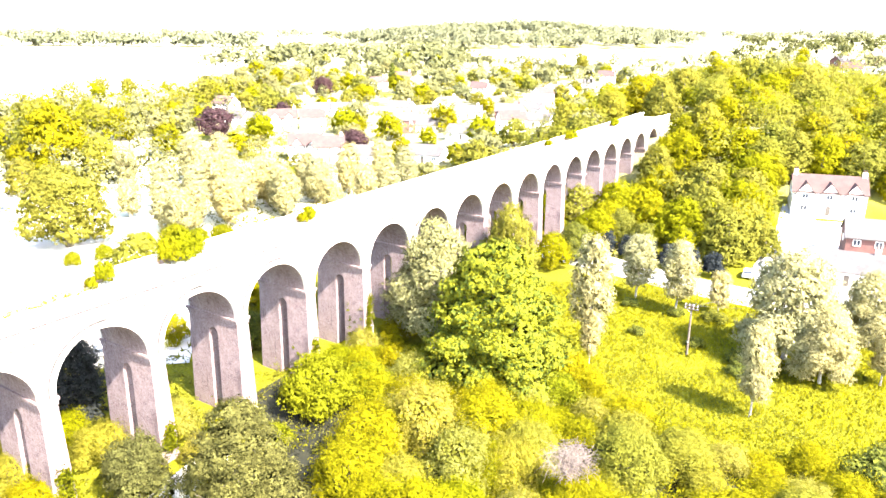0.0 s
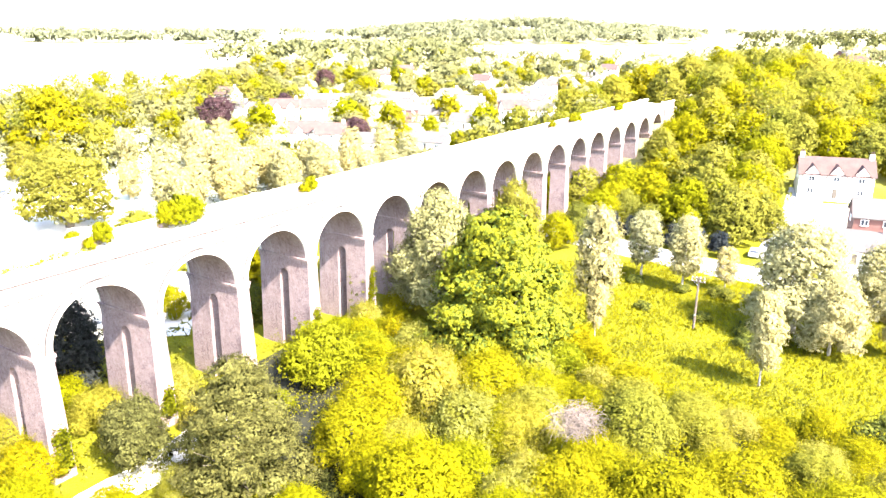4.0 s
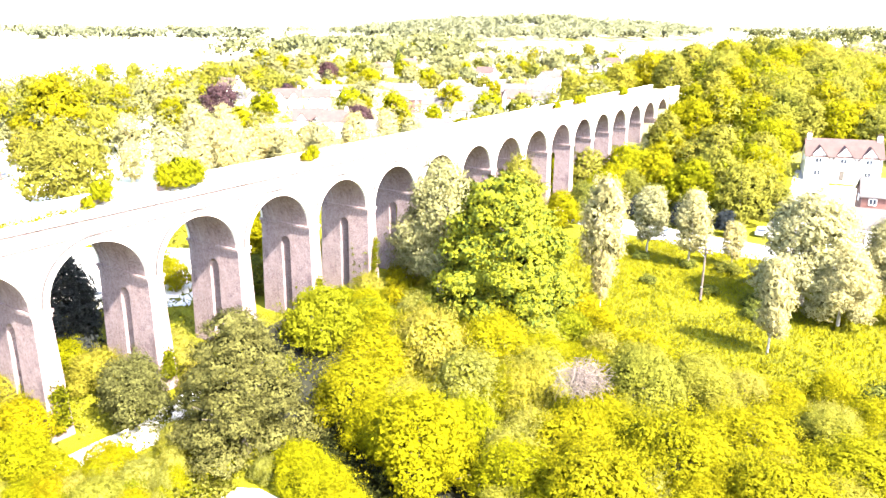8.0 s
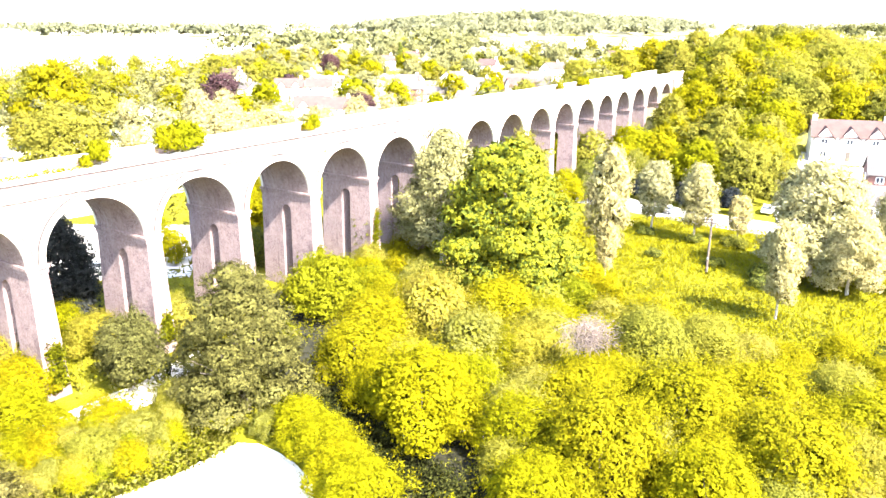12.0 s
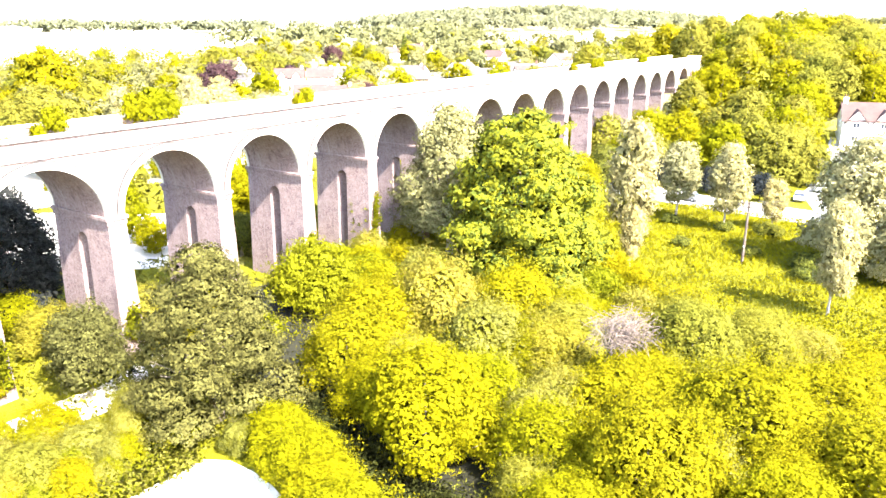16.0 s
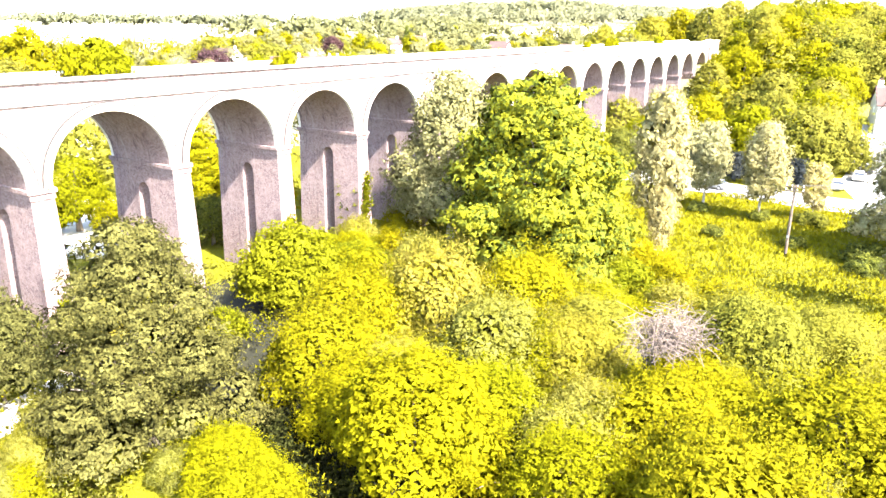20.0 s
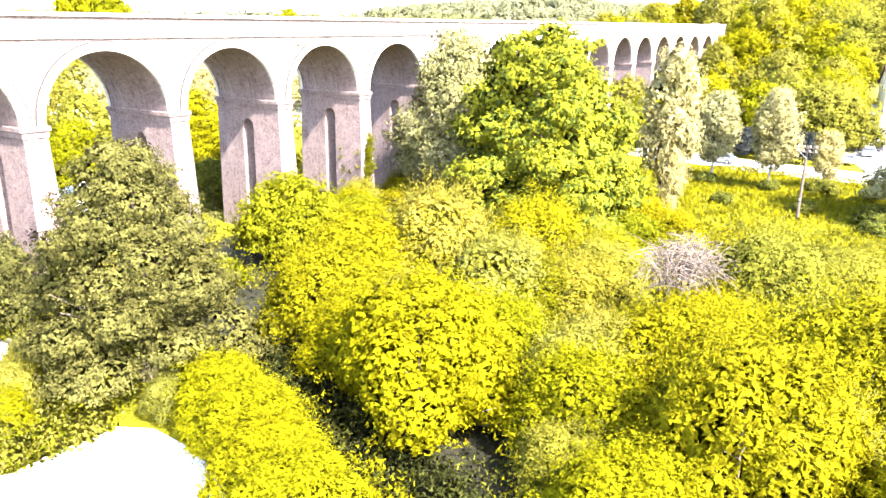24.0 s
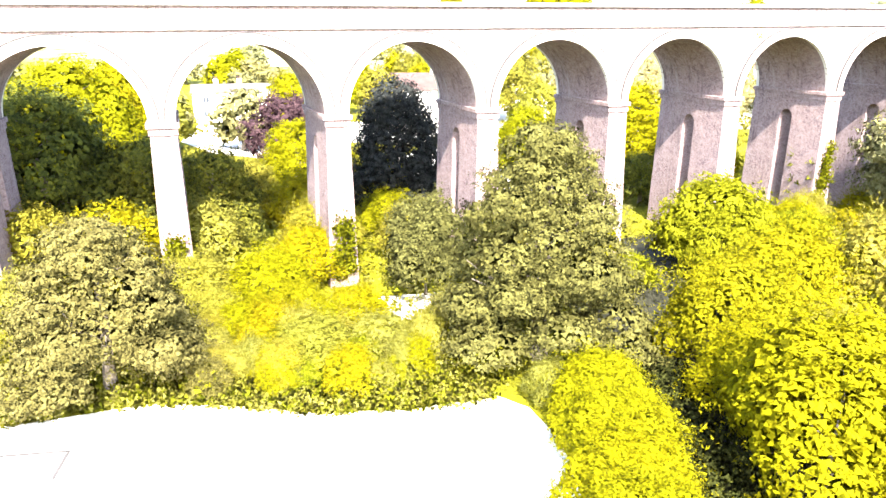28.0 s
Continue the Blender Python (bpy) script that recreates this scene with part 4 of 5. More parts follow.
plant(mid_kinds[2], -149, 258, 1.2)
plant(mid_kinds[2], -132, 196, 1.0)
plant(mid_kinds[4], -137, 232, 0.9)
plant(mid_kinds[1], -120, 262, 1.0)
plant(mid_kinds[3], -98, 200, 1.0)
plant(mid_kinds[1], -92, 235, 0.9)
plant(copper_tree, -67, 79, 0.85)
for x, y, s in ((-88.8, 195, 1), (-60.6, 150, 0.95), (-72, 200, 1.15), (-64, 203, 1.15), (-37, 163, 0.95), (-31, 176, 1.0), (-19, 170, 0.95), (-10, 192, 1.0), (-50, 160, 0.95), (-44, 172, 1.05), (-26, 160, 0.85), (-56, 146, 0.9), (-66, 164, 1.1), (-58, 178, 1.1), (-14, 178, 0.9)):
    plant(pale_poplar, x, y, s)
for x, y, s in ((-73.4, 161, 0.9), (-66.5, 188.5, 1.1), (-56.5, 182, 1.05), (-39.5, 167, 1.0), (-54.5, 150.5, 0.9), (-48.5, 154, 0.95), (-32.5, 176, 1.05), (-25, 185.5, 1.05), (-17, 195, 1.0), (-46, 180, 1.0), (-36, 186, 1.0), (-48, 166, 1.0), (-61, 170, 1.0)):
    plant(pale_poplar, x, y, s, tall=float(rng.uniform(0.9, 1.2)))
for x, y, s in ((-55, 139.5, 0.8), (-50, 138.5, 0.7), (-61, 138, 0.6), (-66, 131, 0.5), (-46.5, 143.5, 0.6), (-70, 127, 0.45), (-45, 190, 0.9), (-42, 196, 0.9), (-52, 199, 0.7)):
    plant(green_bush, x, y, s)
plant(copper_tree, -84.7, 263.6, 1.05)
plant(copper_tree, -30, 236, 0.75)
plant(copper_tree, -66.7, 397, 0.9)
plant(copper_tree, -72, 320, 0.6)
plant(conifer, -31, 442, 1.2)
for k, x, y, s in ((0, 37.9, 150, 0.95), (0, 48.2, 139.4, 0.85), (2, 54, 128.5, 0.85), (2, 59.9, 156.8, 0.95), (0, 43, 146, 0.85), (1, 60, 140, 0.8), (4, 40, 136, 0.5), (2, 30, 152, 0.8), (0, 46, 130, 0.55), (4, 47, 132, 0.5), (0, 24, 152, 0.7)):
    plant(mid_kinds[k], x, y, s)
# the slope beside the far arches, and the gardens behind them
for i in range(17):
    p = via(126 + 2.7 * i + float(rng.uniform(-2, 2)), -9 - 38 * float(rng.random()))
    if p.x < 0.47 * p.y:
        plant(mid_kinds[(0, 2, 0, 1)[i % 4]], p.x, p.y, float(rng.uniform(0.7, 0.95)))
for i in range(13):
    p = via(84 + 8.6 * i, 15 + 16 * float(rng.random()))
    plant(mid_kinds[(0, 3, 2, 1)[i % 4]], p.x, p.y, float(rng.uniform(0.5, 0.8)))
for i in range(40):
    x, y = float(rng.uniform(-230, -88)), float(rng.uniform(30, 200))
    if y > 118 and x > -142 or math.hypot(x + 121, y - 112) < 16:
        continue
    plant(far_kinds[i % 5], x, y, float(rng.uniform(0.7, 1.2)))
for i in range(18):
    x, y = float(rng.uniform(-165, -90)), float(rng.uniform(176, 300))
    if (-112 < x < -84 and 232 < y < 262) or y > 300 + 0.2 * x + 60:
        continue
    plant(mid_kinds[(3, 1, 0, 3, 2)[i % 5]], x, y, float(rng.uniform(0.65, 1.0)))
for i in range(12):
    p = via(112 + 5.8 * i, -8.5 + float(rng.uniform(-2, 1.5)))
    plant(mid_kinds[(0, 0, 1, 2)[i % 4]], p.x, p.y, float(rng.uniform(0.62, 0.8)))
# row of added dark bushes in place of the shade beneath the trees
for x, y in ((26.5, 139), (29.5, 136.4), (33, 135.4), (36.2, 132.6), (39.4, 129.6), (42.6, 127.2), (45.8, 124.8), (49, 121.6)):
    plant(yew_bush, x, y, 1.0)
plant(near_kinds[3], 11.4, 113.6, 0.82, tall=1.68)
for k, x, y, s in ((1, 20.6, 126.5, 0.62), (0, 25.4, 131.2, 0.66), (1, 30.2, 139.0, 0.72), (3, 36.5, 141.0, 0.7)):
    plant(near_kinds[k], x, y, s)


# ---- houses ----
def roof_mesh(w, d, h, rh, mat, over=0.35, thick=0.18):
    """Two pitched slabs over a ridge along x."""
    bm = bmesh.new()
    x = w / 2 + over
    y = d / 2 + over
    drop = rh * over / (d / 2)
    for s in (-1, 1):
        low, top = (s * y, h - drop), (0, h + rh)
        pts = [(low[0], low[1]), (top[0], top[1]), (top[0], top[1] + thick), (low[0], low[1] + thick)]
        a = [bm.verts.new((-x, p, q)) for p, q in pts]
        b = [bm.verts.new((x, p, q)) for p, q in pts]
        bm.faces.new(a)
        bm.faces.new(b[::-1])
        for i in range(4):
            bm.faces.new((a[i], a[(i + 1) % 4], b[(i + 1) % 4], b[i]))
    return from_bm("roof", bm, mat)


def gable_walls(w, d, h, rh, mat):
    bm = bmesh.new()
    prof = [(-d / 2, -0.8), (d / 2, -0.8), (d / 2, h), (0, h + rh), (-d / 2, h)]
    a = [bm.verts.new((-w / 2, y, z)) for y, z in prof]
    b = [bm.verts.new((w / 2, y, z)) for y, z in prof]
    bm.faces.new(a)
    bm.faces.new(b[::-1])
    for i in range(5):
        bm.faces.new((a[i], a[(i + 1) % 5], b[(i + 1) % 5], b[i]))
    return from_bm("wall", bm, mat)


def frame_mesh(w, h, bar=0.08, deep=0.12):
    bm = bmesh.new()
    box(bm, -w / 2, w / 2, -deep, 0.02, 0, bar)
    box(bm, -w / 2, w / 2, -deep, 0.02, h - bar, h)
    for x in (-w / 2, -bar / 2, w / 2 - bar):
        box(bm, x, x + bar, -deep, 0.02, bar, h - bar)
    return from_bm("frame", bm, WHITE)


WIN_FRAME, WIN_PANE = frame_mesh(1.3, 1.2), from_bm("pane", boxed(-0.56, 0.56, -0.05, 0.02, 0.09, 1.11), GLASS)
DOOR = from_bm("door", boxed(-0.45, 0.45, -0.08, 0.02, 0, 2.05, bevel=0.02), DARK_WOOD)
POT = from_bm("chimney_pot", tube(bmesh.new(), [(0, 0, 0), (0, 0, 0.25), (0, 0, 0.5)], [0.16, 0.13, 0.15], 8), TILE_PINK)


def chimney(x, y, top, mat, parent, wide=0.9):
    c = part("chimney", boxed(x - wide / 2, x + wide / 2, y - 0.35, y + 0.35, top - 3.0, top, bevel=0.04), mat, parent)
    for q in (-0.22, 0.22):
        part("chimney_pot", POT, None, c, at=Matrix.Translation((x + q, y, top)))


def house(label, w, d, h, rh, wall, roof, floors=1, bays=3, stacks=(0.4,), gables=0, porch=False):
    ob = thing("house", label, "house", "village houses")
    part("wall", gable_walls(w, d, h, rh, wall), None, ob)
    top = part("roof", roof_mesh(w, d, h, rh, roof), None, ob)
    for s in stacks:
        chimney(s * w, 0.0, h + rh + 1.1, RED_BRICK if wall is not RENDER_W else wall, top)
    for g in range(gables):
        gx, gw = (g - (gables - 1) / 2) * w / gables, w / gables * 0.8
        bm = bmesh.new()
        prof = [(-gw / 2, h - 0.6), (gw / 2, h - 0.6), (0, h + rh * 0.62)]
        a = [bm.verts.new((gx + x, -d / 2 - 0.12, z)) for x, z in prof]
        b = [bm.verts.new((gx + x, 0, z)) for x, z in prof]
        bm.faces.new(a)
        bm.faces.new(b[::-1])
        for i in range(3):
            bm.faces.new((a[i], a[(i + 1) % 3], b[(i + 1) % 3], b[i]))
        front = part("gable", bm, wall, ob)
        for s in (-1, 1):
            bm = bmesh.new()
            q = [(gx + s * (gw / 2 + 0.3), h - 0.95), (gx, h + rh * 0.62 + 0.02), (gx, h + rh * 0.62 + 0.2), (gx + s * (gw / 2 + 0.3), h - 0.77)]
            a = [bm.verts.new((x, -d / 2 - 0.45, z)) for x, z in q]
            b = [bm.verts.new((x, -0.02, z)) for x, z in q]
            bm.faces.new(a)
            bm.faces.new(b[::-1])
            for i in range(4):
                bm.faces.new((a[i], a[(i + 1) % 4], b[(i + 1) % 4], b[i]))
            part("gable_roof", bm, roof, front)
    for f in range(floors):
        for k in range(bays):
            x = (k + 0.5 - bays / 2) * w / bays
            for side, turn in ((-1, 0), (1, math.pi)):
                if f == 0 and k == bays // 2 and side < 0:
                    part("door", DOOR, None, ob, at=Matrix.Translation((x, -d / 2, 0.05)))
                    continue
                win = part("window", WIN_FRAME, None, ob, at=Matrix.Translation((x, side * d / 2, 0.9 + 2.7 * f)) @ Matrix.Rotation(turn, 4, "Z"))
                part("pane", WIN_PANE, None, win)
    for turn in (-math.pi / 2, math.pi / 2):
        win = part("window", WIN_FRAME, None, ob, at=Matrix.Rotation(turn, 4, "Z") @ Matrix.Translation((0, -w / 2, 0.9 + 2.7 * (floors - 1))))
        part("pane", WIN_PANE, None, win)
    return ob


bungalow = house("white rendered bungalow with a pale tiled roof", 12, 8, 2.7, 2.6, RENDER_W, TILE_GREY, 1, 3, (0.35,))
cottage = house("white two-storey house with a clay tile roof", 10, 7.5, 5.2, 3.0, RENDER_W, TILE_PINK, 2, 3, (0.42,))
brick_home = house("brick two-storey house with a grey tiled roof", 11, 8, 5.2, 2.8, RED_BRICK, TILE_GREY, 2, 3, (0.4,))
gabled = house("white house with paired front gables and clay roof", 11, 8, 5.0, 3.2, RENDER_W, TILE_PINK, 2, 3, (0.44,), gables=2)
homes = (bungalow, cottage, brick_home, gabled)
HOUSES = ((-73.3, 357.6, 0), (-57.4, 332.5, 0), (-45.8, 333.3, 0), (-65.5, 290.4, 3), (-75.9, 301.4, 0), (-53.4, 290.8, 1), (-45.5, 233.3, 3), (-37.2, 228.6, 1), (-27.2, 227.5, 0), (-38.7, 424, 1), (-25.6, 456.1, 1), (-7.8, 287, 0), (-17.1, 283.6, 2), (-4.9, 222, 0), (-88.3, 304.3, 0), (11.5, 323.5, 0), (26.8, 358.5, 0), (25.7, 269.8, 1), (36.8, 281.7, 0), (62.4, 409.5, 0))
HOUSES += ((85.8, 440.1, 0), (50.6, 368.1, 1), (66.3, 393.7, 0), (90.4, 421.2, 0), (20.2, 396.7, 1), (27.6, 303.4, 2), (-20, 340, 0), (2, 356, 0), (40, 330, 0), (8, 262, 0), (104, 462, 1), (-100, 330, 1), (-62, 312, 0))
for x, y, k in HOUSES:
    plant(homes[k], x, y, turn=(-25, 10, 40, -8)[int(abs(x)) % 4])
RIGHT = ((83, 130, 2, -23), (101, 141, 3, -20), (72.5, 120, 0, -30), (112, 138, 1, -15), (128, 150, 3, -28), (150, 168, 2, 10), (104, 118, 0, -40))
for x, y, k, turn in RIGHT:
    plant(homes[k], x, y, turn=turn)
TOWN = ((233, 465, 2), (283, 518, 2), (329, 555, 2), (298, 487, 0), (261, 463, 1), (305, 584, 0), (345, 520, 1), (250, 500, 0), (320, 470, 2))
for x, y, k in TOWN:
    plant(homes[k], x, y, 1.15, turn=(20, -35)[k % 2])
white_house = house("long white house with three front gables and a clay roof", 14.5, 7.5, 5.2, 3.1, RENDER_W, TILE_PINK, 2, 3, (-0.47, 0.47), gables=3)
plant(white_house, 85.5, 154, turn=-19, sink=0.2)
villa = house("white flat-fronted house seen through an arch", 15, 8, 5.6, 1.2, RENDER_W, TILE_GREY, 2, 3, (0.1, -0.2))
for k, x, y, s in ((2, 62.5, 140, 0.75), (0, 65, 147, 0.85), (2, 68, 153.5, 0.85), (0, 71.5, 160, 0.9), (3, 76, 166, 0.9), (2, 83, 169, 0.95), (0, 91, 168, 0.95), (2, 99, 165, 0.9), (0, 105, 160, 0.8), (2, 63, 132.5, 0.55), (0, 112, 168, 0.9), (2, 120, 175, 0.9)):
    plant(mid_kinds[k], x, y, s)
plant(conifer, 99, 120, 0.8)
plant(conifer, 62, 134, 0.7)
plant(copper_tree, 97.5, 121.5, 0.68)
plant(conifer, 92.5, 118.5, 0.78)
for k, x, y, s in ((0, 96, 128, 0.6), (1, 110, 128, 0.65), (3, 90, 124, 0.45), (0, 120, 140, 0.7), (2, 140, 160, 0.8), (0, 108, 112, 0.6), (1, 118, 122, 0.6), (3, 82, 92, 0.55), (1, 92, 90, 0.6)):
    plant(mid_kinds[k], x, y, s)
plant(villa, -121.5, 112, turn=-37 + 90)
plant(cottage, -98, 141, turn=40)


# ---- cars ----
def car(label, coat):
    ob = thing("car", label, "car", "parked cars")
    side = [(-2.1, 0.32), (2.1, 0.32), (2.15, 0.62), (2.0, 0.82), (1.1, 0.95), (-1.95, 0.98), (-2.12, 0.7)]
    bm = bmesh.new()
    a = [bm.verts.new((x, -0.86, z)) for x, z in side]
    b = [bm.verts.new((x, 0.86, z)) for x, z in side]
    bm.faces.new(a)
    bm.faces.new(b[::-1])
    for i in range(7):
        bm.faces.new((a[i], a[(i + 1) % 7], b[(i + 1) % 7], b[i]))
    bmesh.ops.bevel(bm, geom=bm.edges[:], offset=0.08, segments=2, affect="EDGES")
    part("body", bm, coat, ob)

    def cabin(y, z0, z1, xs, name, mat, lab=""):
        bm = bmesh.new()
        lo = [bm.verts.new((x, s * y, z0)) for s in (-1, 1) for x in (xs[0], xs[1])]
        hi = [bm.verts.new((x, s * y * 0.84, z1)) for s in (-1, 1) for x in (xs[2], xs[3])]
        bm.faces.new((lo[0], lo[1], lo[3], lo[2]))
        bm.faces.new((hi[0], hi[2], hi[3], hi[1]))
        for i, j in ((0, 1), (1, 3), (3, 2), (2, 0)):
            bm.faces.new((lo[i], lo[j], hi[j], hi[i]))
        return part(name, bm, mat, ob, lab)

    cabin(0.78, 0.93, 1.36, (-1.85, 1.05, -1.35, 0.35), "glasshouse", GLASS, "dark glazed cabin")
    part("roof", boxed(-1.4, 0.38, -0.66, 0.66, 1.35, 1.43, bevel=0.035), coat, ob)
    for x in (-1.3, 1.32):
        for y in (-0.78, 0.78):
            bm = bmesh.new()
            bmesh.ops.create_cone(bm, segments=14, radius1=0.32, radius2=0.32, depth=0.2, cap_ends=True, matrix=Matrix.Translation((x, y, 0.32)) @ Matrix.Rotation(math.pi / 2, 4, "X"))
            wheel = part("wheel", bm, RUBBER, ob)
            bm = bmesh.new()
            bmesh.ops.create_cone(bm, segments=10, radius1=0.2, radius2=0.2, depth=0.04, cap_ends=True, matrix=Matrix.Translation((x, y * 1.13, 0.32)) @ Matrix.Rotation(math.pi / 2, 4, "X"))
            part("rim", bm, METAL, wheel)
    for y in (-0.6, 0.6):
        part("headlight", boxed(2.02, 2.14, y - 0.17, y + 0.17, 0.62, 0.76, bevel=0.02), METAL, ob, "clear headlight")
        part("tail_light", boxed(-2.14, -2.04, y - 0.15, y + 0.15, 0.7, 0.86, bevel=0.02), CAR_RED, ob, "red tail light")
    return ob


silver_car, white_car = car("silver hatchback on the pale road", SILVER), car("white car standing at the side road", CAR_WHITE)
red_car, dark_car = car("red car parked on pale gravel", CAR_RED), car("dark car on pale gravel", CAR_DARK)
for ob, x, y, turn in ((silver_car, 37.3, 121.8, 137), (white_car, 55.7, 122, 62), (dark_car, -105.8, 164.2, 80), (dark_car, -99.4, 244.5, 10), (red_car, -89.8, 239.5, 10), (silver_car, -60.2, 217.2, 30), (white_car, -54.7, 200.2, 70), (dark_car, -50.4, 104, 20), (white_car, -41, 85.5, 20), (silver_car, -46, 88, 25), (dark_car, 66, 133, 60), (white_car, 62, 128, 60)):
    plant(ob, x, y, turn=turn, sink=-0.1)

# ---- utility pole with its lines ----
POLE_X, POLE_Y, POLE_H = 33.5, 88.6, 7.5
pole = thing("utility_pole", "weathered wooden utility pole with two crossarms in the meadow", "utility pole", m=Matrix.Translation((POLE_X, POLE_Y, 0)) @ Matrix.Rotation(radians(-35), 4, "Z"))
part("post", tube(bmesh.new(), [(0, 0, -0.6), (0, 0, 4), (0, 0, POLE_H)], [0.16, 0.14, 0.115], 10), WOOD_GREY, pole)
for z in (POLE_H - 0.2, POLE_H - 0.62):
    arm = part("crossarm", boxed(-0.95, 0.95, -0.18, -0.08, z - 0.06, z + 0.06, bevel=0.01), WOOD_GREY, pole)
    for k in range(4):
        part("insulator", tube(bmesh.new(), [(-0.8 + 0.53 * k, -0.13, z + 0.06), (-0.8 + 0.53 * k, -0.13, z + 0.16), (-0.8 + 0.53 * k, -0.13, z + 0.26)], [0.06, 0.075, 0.04], 7), CERAMIC, arm)
part("brace", tube(bmesh.new(), [(-0.6, -0.13, POLE_H - 0.65), (0, -0.14, POLE_H - 1.2)], [0.025, 0.025], 5), METAL, pole)
part("step_plate", boxed(-0.1, 0.1, -0.2, -0.14, 2.0, 2.25, bevel=0.01), METAL, pole)
for k, (ex, ey, ez) in enumerate(((72, 114, 5.6), (73, 115, 5.4), (67, 94.5, 6.5))):
    a, b = Vector((POLE_X + 0.3 * k, POLE_Y - 0.2 * k, POLE_H)), Vector((ex, ey, ez))
    pts = [a.lerp(b, i / 12) - Vector((0, 0, 1.1 * 4 * (i / 12) * (1 - i / 12))) for i in range(13)]
    tagged(new("overhead_wire", from_bm("overhead_wire", tube(bmesh.new(), pts, [0.014] * 13, 4), WIRE)), "thin dark overhead line hung from the pole", "wire", "overhead wires")

# ---- dead bush and bare branches ----
rng = np.random.default_rng(9)
dead = thing("dead_bush", "bleached leafless bush tangled in the green thicket", "bush", m=Matrix.Translation((11.2, 53.9, 0)))
bm = bmesh.new()
for i in range(560):
    c = Vector(unit(rng.normal(size=3)) * np.array([2.5, 2.2, 1.5]) * rng.uniform(0.2, 1.0)) + Vector((0, 0, 6.3))
    d = Vector(unit(rng.normal(size=3) * np.array([1, 1, 0.7])))
    n = Vector(rng.normal(size=3) * 0.35)
    tube(bm, [c - d * 0.6, c + n * 0.4, c + d * 0.5 + n * 0.8, c + d * 0.8 + n * 1.3 - Vector((0, 0, 0.25))], [0.02, 0.017, 0.012, 0.006], 3)
part("tangle", bm, DEAD, dead)
part("stem", tube(bmesh.new(), [(0, 0, -0.4), (0.15, 0, 3), (0, 0.15, 6.4)], [0.14, 0.11, 0.05], 7), DEAD, dead)
bare = thing("bare_branch", "grey bare branches poking out of the shrubs", "branch", m=Matrix.Translation((2.6, 46.5, 0)))
for i in range(5):
    a = rng.uniform(0, 6.283)
    e = Vector((math.cos(a) * 2.4, math.sin(a) * 2.4, rng.uniform(1.9, 2.7)))
    part("bough", tube(bmesh.new(), [(0, 0, 0), (0.1, 0.1, 1.4), e.lerp(Vector((0, 0, 2.4)), 0.45), e], [0.07, 0.05, 0.03, 0.01], 5), DEAD, bare)

# ---- growth on the viaduct ----
for u, v, s in ((25.3, 6.9, 1.35), (23.6, 6.8, 1.2), (27.0, 7.0, 1.1), (16.1, 7.0, 0.95), (45.5, 6.9, 0.8), (44.2, 7.0, 0.6), (14.5, 6.9, 0.5), (120, 6.8, 0.7), (131, 6.9, 0.9), (133, 6.7, 0.9), (160, 6.8, 0.9), (162, 6.9, 0.8)):
    p = via(u, v, 1.33)
    plant(weed_bush, p.x, p.y, s, z=p.z, tall=1.4)


def growth(name, label, category, spots, mat, length, lean=(0, 0, 1), pull=0.4, wide=0.4):
    """Loose leaves gathered round spots (x, y, z, spread across, spread up, count)."""
    out = []
    for x, y, z, s, h, n in spots:
        at = np.array([x, y, z]) + rng.normal(size=(n, 3)) * np.array([s, s, h])
        at[:, 2] = np.maximum(at[:, 2], z - h * 0.4)
        out.append(leaves(rng, at, unit(rng.normal(size=(n, 3)) + np.array([0, 0, 0.4])), length, wide, lean, pull, unit(rng.normal(size=(n, 3)) * 0.75 + np.array([0.3, -0.3, 0.8]))))
    return tagged(new(name, triangles(name, np.concatenate(out), mat)), label, category, kind="stuff")


spots = []
for u in list(np.arange(-6, 15, 0.45)) + list(np.arange(98, 122, 2.2)):
    p = via(u, 6.6 + rng.uniform(-0.5, 0.5), 1.4)
    spots.append((p.x, p.y, p.z, 0.35, 0.15, 60))
growth("deck_weeds", "tufts of yellow-green weeds along the viaduct deck", "weeds", spots, LIME, 0.25)
spots = []
for k, top in ((4, -9.0), (3, -11.5), (1, -12.5), (0, -12.0), (-1, -12.0), (5, -11)):
    for i in range(26):
        z = rng.uniform(-15.5, top)
        off = (PIER_TOP - z) * 0.022
        p = via((k + 0.5) * PITCH + rng.uniform(-0.9, 0.9) * (0.5 + 0.5 * (top - z) / 6), -off - 0.1, z)
        spots.append((p.x, p.y, p.z, 0.24, 0.36, 150))
        if i % 2:
            p = via((k + 0.5) * PITCH - 0.85 - off, rng.uniform(0, 3.0), z - 1.0)
            spots.append((p.x, p.y, p.z, 0.15, 0.25, 35))
growth("ivy", "yellow-green ivy climbing the pier feet", "ivy", spots, GREENB, 0.19, wide=0.8)
spots = []
for u, v, z in ((17.2, -0.2, -4.2), (17.1, 0.4, -3.9), (16.9, 0.1, -4.6), (39.5, -0.1, 0.1)):
    p = via(u, v, z)
    spots.append((p.x, p.y, p.z, 0.28, 0.35, 70))
growth("wall_plant", "small plants rooted in the brickwork joints", "plant", spots, SALLOW, 0.18)

# ---- grass and undergrowth ----


